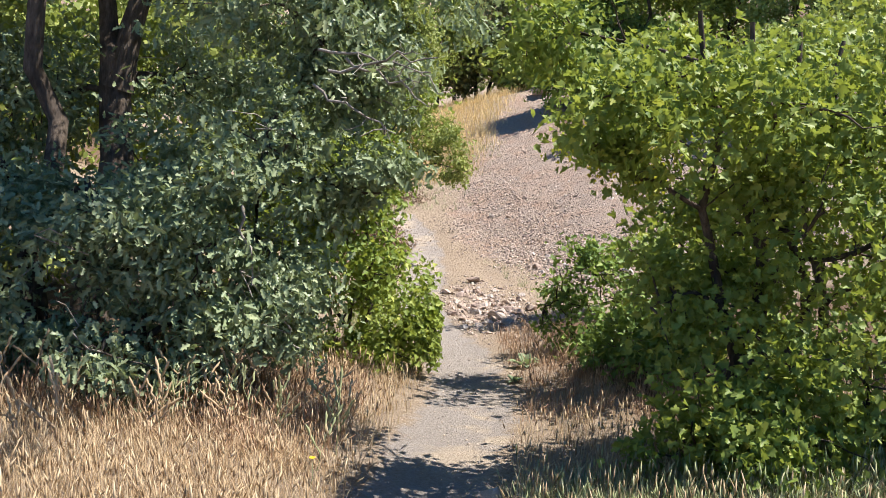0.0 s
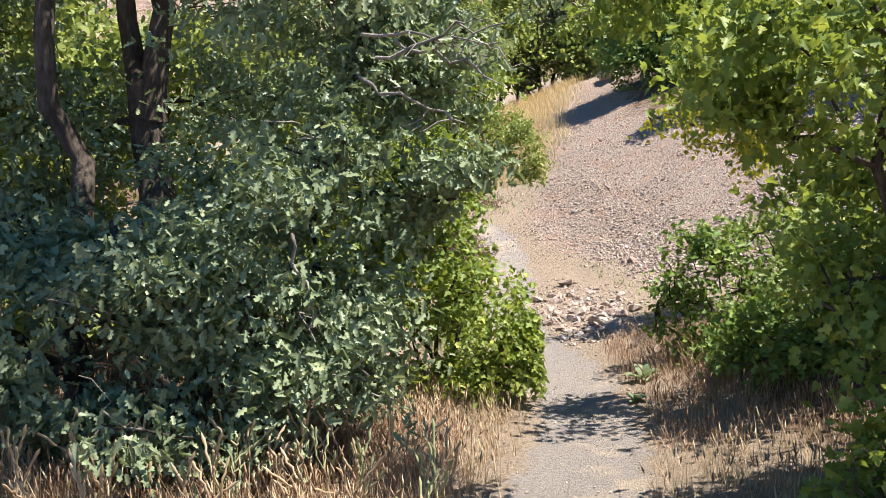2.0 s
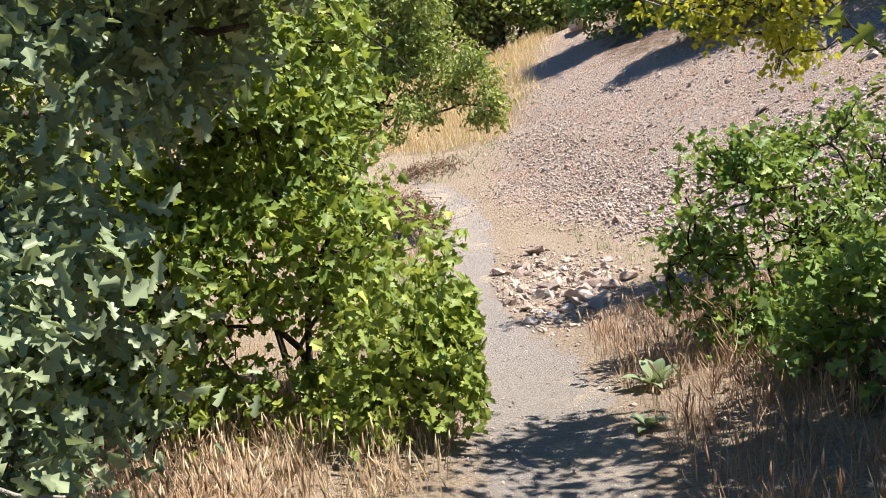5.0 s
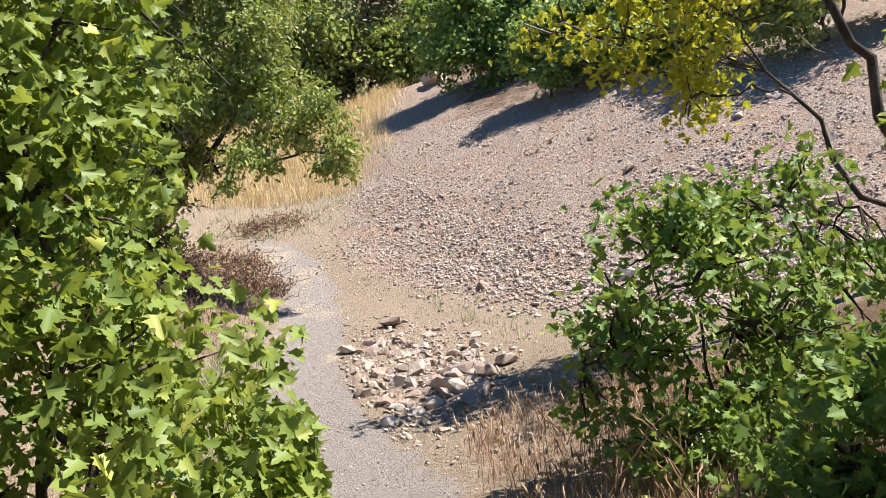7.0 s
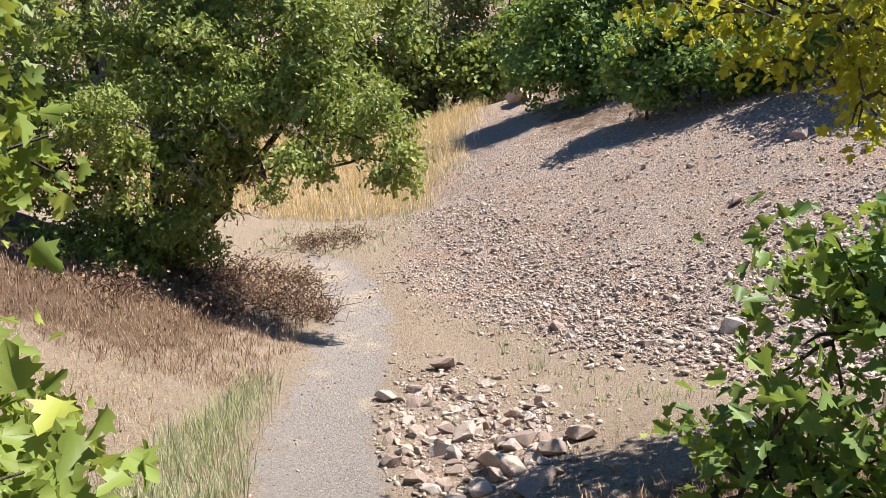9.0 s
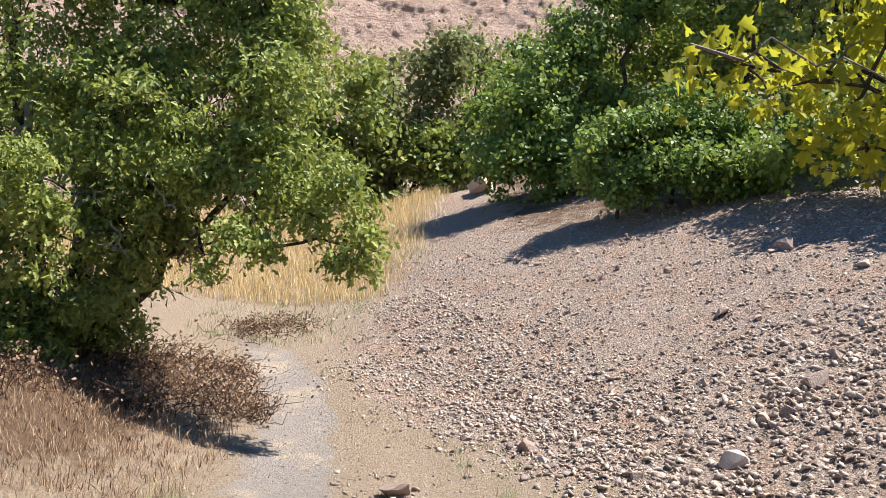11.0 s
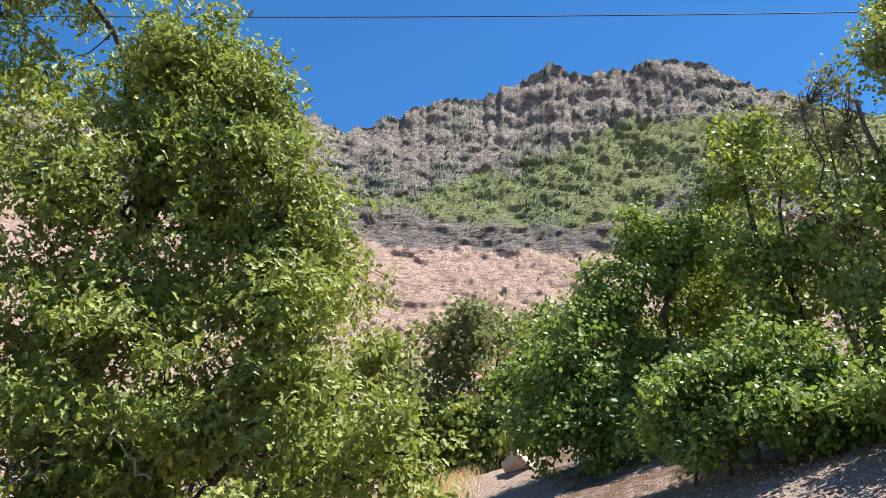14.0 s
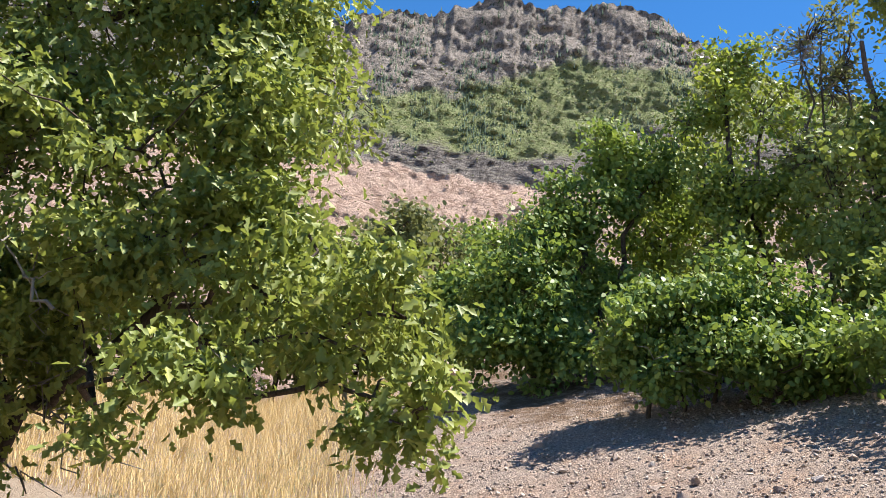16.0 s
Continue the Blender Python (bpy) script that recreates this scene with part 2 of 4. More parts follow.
OAK = half_leaf([(0, 0), (0.22, 0.24), (0.10, 0.38), (0.31, 0.56), (0.13, 0.66), (0.22, 0.88), (0, 1)], 0.35, 0.22)
OAK_FAR = half_leaf([(0, 0), (0.24, 0.28), (0.1, 0.44), (0.29, 0.66), (0, 1)], 0.35, 0.2)
MAPLE = half_leaf([(0, 0), (0.34, 0.04), (0.25, 0.20), (0.58, 0.42), (0.36, 0.47), (0.34, 0.62), (0.15, 0.58), (0.2, 0.82), (0, 1)], 0.3, 0.3)
SIMPLE = (np.array([(0, 0, 0), (0.3, 0.3, 0.06), (0.27, 0.72, 0.0), (0, 1, -0.14), (-0.27, 0.72, 0.0), (-0.3, 0.3, 0.06)], float), [(0, 1, 2, 3, 4, 5)])


def tube(path, radii, sides=6):
    """A tapered limb along a path."""
    path, rings = np.asarray(path, float), []
    ahead = unit(np.gradient(path, axis=0))
    aside = unit(np.cross(ahead, (0.31, 0.17, 0.93)))
    over = np.cross(ahead, aside)
    turn = np.linspace(0, 2 * np.pi, sides, endpoint=False)
    for p, a, o, r in zip(path, aside, over, radii):
        rings.append(p + r * (np.cos(turn)[:, None] * a + np.sin(turn)[:, None] * o))
    n = len(path)
    faces = [(i * sides + j, i * sides + (j + 1) % sides, (i + 1) * sides + (j + 1) % sides, (i + 1) * sides + j) for i in range(n - 1) for j in range(sides)]
    return np.vstack(rings), faces


def joined(pieces):
    verts, loops, sizes, at = [], [], [], 0
    for v, faces in pieces:
        verts.append(v)
        loops.extend(at + c for f in faces for c in f)
        sizes.extend(len(f) for f in faces)
        at += len(v)
    return np.vstack(verts), loops, sizes


def bend(rng, a, b, steps, wander, lift=0.0):
    """A crooked way from a to b."""
    s = np.linspace(0, 1, steps)[:, None]
    a, b = np.asarray(a, float), np.asarray(b, float)
    way = a + (b - a) * s
    amount = wander * np.linalg.norm(b - a) * np.sin(np.pi * s)
    way += amount * rng.normal(0, 0.5, (steps, 3)) + lift * np.sin(np.pi * s) * (0, 0, 1)
    return way


def foliage(rng, blobs, clumps, each, leaf, spread, shape, droop, hollow, base, rough):
    """Clumps of leaves spread over the blobs (centre, radii). Returns the clumps' centres and the leaves as arrays."""
    blobs = np.array(blobs, float)
    weight = (blobs[:, 3] * blobs[:, 4] + blobs[:, 4] * blobs[:, 5] + blobs[:, 3] * blobs[:, 5]) ** 0.75
    sprays = max(len(blobs) * 5, int(clumps / 14))
    spray_blob = rng.choice(len(blobs), sprays, p=weight / weight.sum())
    spray_ray = unit(rng.normal(size=(sprays, 3)))
    spray_reach = rng.uniform(hollow**2.2, 1, sprays) ** (1 / 2.2) * (1 + rough * rng.normal(size=sprays))
    # each spray of twigs is a flattened, tilted fan about its bough's end
    fan = unit(0.55 * spray_ray + (0.1, -0.1, 0.75) + 0.3 * rng.normal(size=(sprays, 3)))
    own_spray = rng.integers(sprays, size=clumps)
    pick = spray_blob[own_spray]
    wide = 0.2 * blobs[pick, 3:6].mean(1, keepdims=True) + 0.4 * spread
    stray = rng.normal(size=(clumps, 3)) * wide
    stray -= 0.68 * (stray * fan[own_spray]).sum(1, keepdims=True) * fan[own_spray]
    ray = unit(spray_ray[own_spray] + 0.35 * rng.normal(size=(clumps, 3)))
    centre = blobs[pick, :3] + spray_ray[own_spray] * spray_reach[own_spray, None] * blobs[pick, 3:6] + stray
    lone = rng.random(clumps) < 0.12
    reach = rng.uniform(hollow**2.2, 1, clumps) ** (1 / 2.2) * (1 + rough * rng.normal(size=clumps))
    centre[lone] = (blobs[pick, :3] + ray * reach[:, None] * blobs[pick, 3:6])[lone]
    out = unit(ray / blobs[pick, 3:6])
    low = height(centre[:, 0] + base[0], centre[:, 1] + base[1]) - base[2] + 0.05
    centre[:, 2] = np.maximum(centre[:, 2], low + 0.12 * rng.random(clumps))
    count = rng.poisson(each, clumps)
    own = np.repeat(np.arange(clumps), count)
    n = len(own)
    place = centre[own] + rng.normal(size=(n, 3)) * 0.85 * spread * np.array([1, 1, 0.75])
    # nothing grows where people walk
    wx, wy, wz = (place + base).T
    aside = np.where(wx < trail_x(wy), 0.28 + 0.5 * step(wy, 0.1, 0.7), 0.4)
    keep = (np.abs(wx - trail_x(wy)) > aside) | (wz > 2.45) | (wy > 5)
    place, own = place[keep], own[keep]
    n = len(own)
    normal = unit(0.35 * out[own] + (0.25, -0.25, 0.45) + 0.8 * rng.normal(size=(n, 3)))
    along = 0.5 * out[own] - (0, 0, droop) + 0.8 * rng.normal(size=(n, 3))
    along = unit(along - (along * normal).sum(1, keepdims=True) * normal)
    frames = np.stack([np.cross(along, normal), along, normal], 1)
    size = leaf * rng.uniform(0.55, 1.2, n)[:, None] * np.ones(3)
    return centre, repeat(*shape, place, frames, size)


def tree(name, label, category, base, trunks, blobs, clumps, each, leaf, shape, leaves, seed, spread=0.11, droop=0.5, hollow=0.35, twigs=60, group="", dead=0, thick=1.0, rough=0.26):
    """A tree or shrub: tapered trunks, crooked limbs into each blob of the crown, twigs, and many single leaves."""
    rng = np.random.default_rng(seed)
    thing = tagged(new(name), label, category, group)
    thing.location = base
    base = np.array(base, float)
    blobs = [tuple(np.array(b[:3]) - base) + tuple(b[3:]) for b in blobs]
    stems = []
    for foot, top, r0, r1 in trunks:
        way = bend(rng, np.array(foot) - base - (0, 0, 0.12), np.array(top) - base, 9, 0.06)
        radii = np.linspace(r0, r1, 9)
        radii[0] *= 1.35
        stems.append((way, radii))
        part("trunk", np_mesh("trunk", *joined([tube(way, radii, 9)]), BARK, True), thing, "dark furrowed trunk" if r0 > 0.05 else "thin brown stem")
    centre, leafy = foliage(rng, blobs, clumps, each, leaf, spread, shape, droop, hollow, base, rough)
    limbs, ways = [], []
    for b in blobs:
        b = np.array(b)
        way, radii = min(stems, key=lambda s: np.linalg.norm(s[0] - b[:3], axis=1).min())
        at = np.argmin(np.linalg.norm(way - b[:3], axis=1) + 1.2 * np.maximum(way[:, 2] - b[2], 0))
        limb = bend(rng, way[at], b[:3] + unit(b[:3] - way[at]) * 0.4 * b[3:6], 9, 0.1, 0.06)
        r = min(radii[at] * 0.7, 0.012 + 0.028 * np.linalg.norm(limb[-1] - limb[0]))
        limbs.append(tube(limb, np.linspace(r, 0.008, 9), 6))
        ways.append(limb)
    allway = np.vstack(ways)
    bunch = [[t] for t in limbs]
    for c in centre[rng.permutation(clumps)[:twigs]]:
        at = np.argmin(np.linalg.norm(allway - c, axis=1))
        bunch[at // 9].append(tube(bend(rng, allway[at], c, 5, 0.12), np.linspace(0.009, 0.003, 5) * thick, 4))
    for pieces in bunch:
        part("limb", np_mesh("limb", *joined(pieces), BARK, True), thing, "crooked brown limb with twigs")
    if dead:
        sticks = []
        for _ in range(dead):
            at = allway[rng.integers(len(allway))]
            way = bend(rng, at, at + rng.normal(size=3) * (0.35, 0.35, 0.3), 6, 0.25)
            sticks.append(tube(way, np.linspace(0.008, 0.0025, 6) * (1 + 0.5 * (thick > 1)), 4))
        tagged(part("dead_wood", np_mesh("dead_wood", *joined(sticks), TWIG, True), thing, "bare pale grey twigs"), kind="stuff")
    part("crown", np_mesh("crown", *leafy, leaves), thing)
    return thing


# ---------------------------------------------------------------- ground
def smooth_max(a, b, k=0.25):
    d = np.clip(0.5 + 0.5 * (a - b) / k, 0, 1)
    return b + (a - b) * d + k * d * (1 - d)


def step(x, a, b):
    t = np.clip((x - a) / (b - a), 0, 1)
    return t * t * (3 - 2 * t)


def trail_x(y):
    """The middle of the footpath."""
    return np.interp(y, [-12, -8, -4, -1, 0.5, 1.75, 2.6, 4, 5.3, 7, 9.2, 10.5, 12.4, 14], [0.3, 0.1, -0.12, 0.1, 0.0, -0.15, -0.42, -0.75, -0.92, -0.95, -1.14, -1.4, -2.1, -3.0])


def height(x, y):
    """The lie of the land: a gully with the footpath, a bank beside it, the scree and the meadow beyond."""
    x, y = np.asarray(x, float), np.asarray(y, float)
    floor_z = np.interp(y, [-60, -12, -8.3, -4, -1, 0.2, 1.5, 3, 5, 6.5, 9, 11, 15, 24, 60, 150], [7, 1.4, 0.85, 0.42, 0.3, 0.22, 0.12, 0.08, 0.1, 0.18, 0.3, 0.6, 1.45, 3.6, 6, 14])
    side = x - trail_x(np.clip(y, -12, 12))
    scree = 0.75 + 0.33 * (np.minimum(x, 30) - 1.28) + 0.28 * (np.minimum(y, 24) - 9.34) + 0.1 * np.maximum(np.minimum(y, 120) - 24, 0)
    z = smooth_max(floor_z, np.where(y > 2, scree, scree - 0.35 * (2 - np.minimum(y, 2))), 0.3)
    left = 0.33 * np.maximum(np.minimum(-side, 14) - 0.75, 0) * (1 - 0.75 * step(y, 9.5, 13))
    left *= 0.35 + 0.65 * step(y, 1.5, 4.5)
    right = 0.2 * np.clip(side - 0.7, 0, 6) * (1 - step(y, 3, 6))
    z = z + left + right - 0.05 * np.exp(-((side / 0.42) ** 2)) * (1 - step(y, 12, 14))
    lump = 0.035 * np.sin(1.7 * x + 0.6 * y + 0.8 * np.sin(0.9 * y)) * np.sin(1.1 * y - 0.7 * x + np.sin(1.3 * x)) + 0.012 * np.sin(5.1 * x + 1.3 * np.sin(2.2 * y)) * np.sin(3.3 * y + 2 * x)
    return z + lump * step(np.abs(side), 0.25, 1.0)


def lie(x, y):
    return float(height(x, y))


fine_x, fine_y = np.arange(-9, 13.01, 0.17), np.arange(-12, 32.01, 0.17)
grow = np.cumsum(0.2 * 1.19 ** np.arange(44))
gx = np.concatenate([-9 - grow[::-1], fine_x, 13 + grow])
gy = np.concatenate([-12 - grow[::-1], fine_y, 32 + grow])
X, Y = np.meshgrid(gx, gy)
rng = np.random.default_rng(5)
Z = height(X, Y) + rng.normal(0, 0.006, X.shape)
nx, ny = len(gx), len(gy)
corner = (np.arange(ny - 1)[:, None] * nx + np.arange(nx - 1)[None]).ravel()
quads = np.stack([corner, corner + 1, corner + 1 + nx, corner + nx], 1)
me = np_mesh("ground", np.stack([X, Y, Z], -1).reshape(-1, 3), quads.ravel(), np.full(len(quads), 4), GROUND, True)
side = X - trail_x(np.clip(Y, -14, 14))
path_zone = np.exp(-((side / 0.4) ** 4)) * (1 - step(Y, 11.5, 13.5))
scree_plane = 0.75 + 0.33 * (X - 1.28) + 0.28 * (Y - 9.34)
floor_here = np.interp(Y, [-4, 0, 3, 6.5, 9, 11, 15, 24], [0.4, 0.25, 0.08, 0.18, 0.3, 0.6, 1.45, 3.6])
scree_zone = step(scree_plane - floor_here, -0.3, 0.15) * step(Y, 3.5, 5.5) * (1 - step(Y, 22, 26)) * step(X + 0.35 * (Y - 9), -1.6, -0.3) * step(X - 0.12 * (Y - 17), -0.9, 0.2)
pile_zone = np.exp(-(((X - 0.35) / 0.6) ** 2 + ((Y - 4.3) / 1.3) ** 2)) * 0.75
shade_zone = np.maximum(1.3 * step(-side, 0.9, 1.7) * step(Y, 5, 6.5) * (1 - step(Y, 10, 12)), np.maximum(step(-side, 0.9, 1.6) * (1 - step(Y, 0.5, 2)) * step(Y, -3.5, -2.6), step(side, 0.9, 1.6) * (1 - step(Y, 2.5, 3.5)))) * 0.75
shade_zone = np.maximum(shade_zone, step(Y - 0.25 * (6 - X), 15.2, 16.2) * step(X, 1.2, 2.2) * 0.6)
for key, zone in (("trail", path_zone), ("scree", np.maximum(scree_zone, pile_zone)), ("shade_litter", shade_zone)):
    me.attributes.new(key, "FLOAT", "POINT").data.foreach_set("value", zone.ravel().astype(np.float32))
ground = tagged(new("ground", me), "sloping dusty hillside of gravel, dry litter and a worn footpath", "ground", kind="structure")

# ---------------------------------------------------------------- mountain
SKYLINE = [(-60, 22), (-35, 27), (-24, 29.5), (-16.3, 31.2), (-13.7, 29.9), (-10.5, 30.9), (-8.9, 31.0), (-7.1, 29.9), (-2.9, 31.3), (-0.3, 32.1), (1.8, 32.5), (3.6, 32.3), (5.7, 33.1), (7.5, 33.6), (8.9, 34.4), (10.5, 33.4),
           (12.7, 33.7), (14.7, 33.2), (16.1, 33.8), (19.3, 33.4), (21.2, 32.3), (23.3, 31.1), (30, 28), (45, 24), (70, 20)]


def fractal(x, y, z, octaves, ridged=False):
    total, size = 0.0, 1.0
    for _ in range(octaves):
        v = noise.noise((x / size, y / size, z / size))
        total += size * (1 - abs(v) * 2 if ridged else v)
        size *= 0.5
    return total


sky_az, sky_el = np.array(SKYLINE).T
cols, rows_up = 520, 170
az_grid = np.concatenate([np.linspace(-60, -22, 50), np.linspace(-21.8, 27, 420), np.linspace(27.4, 70, 50)])
verts, pinks, ledges, scrubs = [], [], [], []
for j in range(rows_up):
    s = j / (rows_up - 1)
    for a in az_grid:
        top = np.interp(a, sky_az, sky_el) + 0.45 * noise.noise((a * 0.9, 3.1, 0)) + 0.28 * noise.noise((a * 2.9, 7.7, 0))
        broad = 32 - 0.002 * (a - 8) ** 2
        el = 4 + (broad - 4) * s + (top - broad) * s**6
        d = 215 + 150 * s**1.3
        ar, er = radians(a), radians(el)
        wx, wz = d * math.sin(ar) / 26, d * math.tan(er) / 26
        bulge = fractal(wx + 0.5 * wz, d / 60, 1.3 * wz, 3, True) * (0.8 + 2.0 * s) + 0.9 * fractal(3.6 * wx + 2.4 * wz, d / 40, 6.5 * wz, 3, True) + (0.3 + 0.7 * step(s, 0.65, 0.7)) * fractal(1.3 * wx, 4.4, 11 * wz + 0.8 * wx, 2) + 1.3 * s * fractal(5.5 * wx, 2.2, 5.5 * wz, 2, True)
        d += bulge
        verts.append((d * math.sin(ar), d * math.cos(ar), 1.6 + d * math.tan(er)))
        wave = noise.noise((a * 0.5, el * 0.6, 8.0))
        edge = np.interp(a, (-20, -5, -2, 2, 5, 10, 25), (24, 23.1, 22.8, 22.7, 22.3, 22.1, 23)) + 0.35 * noise.noise((a * 0.7, 2, 0))
        low = np.interp(a, (-20, -6.7, -2.7, 1, 5, 9, 13, 19), (26.5, 25.6, 25.4, 25.1, 24.8, 24.3, 24.4, 26))
        high = np.interp(a, (-20, -6, -2, 0, 4, 9, 11, 15, 20), (26, 26.0, 26.2, 26.6, 27.7, 29.1, 29.9, 30.5, 29.3)) + 0.7 * wave
        pinks.append(0.5 + 0.5 * max(-1, min(1, (edge - el) * 1.4)))
        ledges.append(0.5 + 0.5 * max(-1, min(1, (low + 0.7 - el) * 0.9)))
        scrubs.append(0.5 + 0.5 * max(-1, min(0.75, (high - el) * 0.6, (el - low + 0.3 + 0.5 * wave) * 0.6)))
corner = (np.arange(rows_up - 1)[:, None] * cols + np.arange(cols - 1)[None]).ravel()
quads = np.stack([corner, corner + 1, corner + 1 + cols, corner + cols], 1)
me = np_mesh("backdrop", verts, quads.ravel(), np.full(len(quads), 4), MOUNTAIN, False)
for key, zone in (("pink", pinks), ("ledge", ledges), ("scrub", scrubs)):
    me.attributes.new(key, "FLOAT", "POINT").data.foreach_set("value", np.array(zone, np.float32))
mountain = tagged(new("backdrop", me), "steep rocky mountainside with pink crags, dark ledges and green scrub", "mountain", kind="structure")
mountain_verts = np.array(verts)

# ---------------------------------------------------------------- trees and shrubs by the first stretch
def foot(x, y):
    return (x, y, lie(x, y))


tree("oak_tree", "large shaded oak with grey-green lobed leaves and dark leaning trunks", "tree", foot(-2.6, -2.4),
     [((-3.32, -0.9, lie(-3.32, -0.9)), (-3.36, -0.2, 3.1), 0.17, 0.14), ((-3.38, -0.3, 2.85), (-3.05, -0.1, 5.2), 0.12, 0.06), ((-3.4, -0.3, 2.8), (-3.75, -0.1, 5.2), 0.10, 0.05),
      ((-3.45, -1.6, lie(-3.45, -1.6)), (-3.6, -1.2, 4.2), 0.1, 0.06), ((-2.4, -1.5, lie(-2.4, -1.5)), (-1.1, -1.3, 3.6), 0.06, 0.025)],
     # blobs near z 5 lie out of view, added to shade leaves and grass below
     [(-1.75, -2.4, 1.55, 0.5, 0.5, 0.75), (-1.25, -1.9, 1.35, 0.42, 0.5, 0.6), (-2.5, -2.7, 1.45, 0.7, 0.45, 0.45), (-1.35, -2.0, 2.3, 0.55, 0.55, 0.55), (-1.0, -1.3, 2.75, 0.5, 0.55, 0.4),
      (-1.6, -1.2, 3.4, 0.8, 0.8, 0.5), (-1.2, -1.6, 3.6, 1.0, 0.8, 0.5), (-3.8, -2.6, 2.2, 0.45, 0.5, 0.5), (-3.3, -2.9, 1.5, 0.6, 0.45, 0.5), (-1.5, -2.4, 1.0, 0.45, 0.4, 0.35), (-3.3, -1.6, 5.0, 1.3, 1.2, 0.6), (-1.35, -2.5, 4.9, 0.8, 0.8, 0.4), (-2.2, -3.1, 4.7, 0.9, 0.7, 0.4), (-1.0, -3.15, 5.0, 0.9, 0.65, 0.4), (-2.2, -2.2, 5.0, 0.9, 0.9, 0.4), (-0.4, -3.7, 5.2, 0.7, 0.45, 0.35), (-3.2, 0.2, 4.6, 1.2, 1.0, 0.7), (-4.4, -0.3, 4.0, 1.0, 1.0, 0.8), (-2.2, 0.3, 4.3, 1.0, 0.9, 0.6), (-2.8, 0.4, 2.9, 0.7, 0.5, 0.7), (-4.1, -0.3, 2.6, 0.6, 0.5, 0.8), (-2.0, 0.2, 1.9, 0.6, 0.4, 0.8), (-2.3, -1.4, 1.7, 0.8, 0.5, 0.9),
      (-0.8, -1.6, 2.0, 0.3, 0.4, 0.3), (-2.6, -2.5, 1.8, 0.75, 0.5, 0.25), (-3.7, -2.2, 1.9, 0.5, 0.5, 0.4), (-2.2, -2.9, 0.95, 0.7, 0.4, 0.3), (-3.3, -2.9, 1.0, 0.7, 0.4, 0.3)],
     4700, 13, 0.082, OAK, GREY_LEAF, 11, 0.085, 0.7, 0.35, 220, dead=110)
tree("maple_bush", "leafy green maple bush leaning over the footpath", "bush", foot(-0.95, 0.1),
     [((-0.95 - 0.1 * k, 0.1 + 0.12 * k, lie(-0.95, 0.1)), (-1.05 - 0.3 * k, 0.1 + 0.2 * k, 1.9), 0.022, 0.01) for k in range(4)],
     [(-0.5, -0.15, 0.62, 0.28, 0.4, 0.28), (-0.75, -0.2, 0.45, 0.35, 0.35, 0.22), (-0.85, -0.1, 1.1, 0.42, 0.5, 0.4), (-1.25, 0.1, 1.7, 0.45, 0.6, 0.55), (-1.4, -0.2, 0.9, 0.5, 0.5, 0.5), (-1.9, 0.2, 1.5, 0.6, 0.6, 0.7),
      (-1.0, 0.5, 2.3, 0.5, 0.5, 0.45), (-1.15, 0.65, 1.6, 0.25, 0.3, 0.4), (-1.05, 0.8, 0.85, 0.25, 0.4, 0.35), (-1.6, 0.7, 2.8, 0.8, 0.7, 0.6), (-2.2, -0.2, 0.7, 0.5, 0.4, 0.5), (-1.25, 1.1, 1.8, 0.25, 0.25, 0.5)],
     1600, 10, 0.064, MAPLE, MAPLE_LEAF, 12, 0.09, 0.45, 0.25, 160, rough=0.14)
tree("maple_tree", "tall sunlit maple with yellow-green leaves over thin stems", "tree", foot(1.9, -2.9),
     [((1.75 + 0.16 * k, -2.9 + 0.2 * k, lie(1.8, -2.9)), (1.35 + 0.4 * k, -2.8 + 0.3 * k, 3.3), 0.042, 0.015) for k in range(4)],
     # the last two blobs are unseen foliage, added to shade the leaves left of them
     [(1.05, -3.2, 2.75, 0.5, 0.5, 0.35), (1.75, -3.2, 2.7, 0.55, 0.55, 0.45), (0.85, -3.0, 2.35, 0.3, 0.35, 0.22), (1.95, -3.3, 2.1, 0.4, 0.5, 0.4), (1.8, -3.5, 1.0, 0.5, 0.45, 0.32), (2.3, -3.3, 1.2, 0.55, 0.5, 0.45),
      (0.5, -2.2, 3.15, 0.42, 0.5, 0.3), (2.5, -2.6, 2.4, 0.5, 0.6, 0.9), (1.5, -3.3, 0.75, 0.35, 0.35, 0.2), (2.3, -3.4, 0.65, 0.5, 0.35, 0.25), (1.35, -2.9, 1.5, 0.4, 0.4, 0.45), (1.75, -2.7, 1.6, 0.5, 0.45, 0.45), (3.1, -3.5, 2.0, 0.6, 0.7, 0.6), (3.2, -3.1, 3.0, 0.6, 0.6, 0.4)],
     1900, 10, 0.06, MAPLE, MAPLE_LEAF, 13, 0.10, 0.45, 0.3, 150)
tree("maple_tree", "leafy maple with dark leaning stems on the bank", "tree", foot(2.9, -0.9),
     [((2.7 + 0.2 * k, -0.9 + 0.15 * k, lie(2.8, -0.9)), (2.2 + 0.55 * k, -0.8 + 0.2 * k, 3.2), 0.05, 0.02) for k in range(3)],
     [(2.2, -0.9, 2.9, 0.7, 0.6, 0.5), (2.9, -0.8, 2.4, 0.7, 0.6, 0.6), (3.3, -0.6, 3.2, 0.8, 0.7, 0.6), (2.6, -1.2, 1.0, 0.6, 0.5, 0.35), (1.7, -0.3, 3.3, 0.6, 0.6, 0.4), (3.5, -1.0, 1.6, 0.6, 0.5, 0.7), (2.1, -0.7, 1.7, 0.5, 0.4, 0.6), (2.4, 0.2, 1.9, 0.6, 0.5, 0.6)],
     950, 10, 0.075, MAPLE, MAPLE_LEAF, 23, 0.11, 0.45, 0.3, 90)
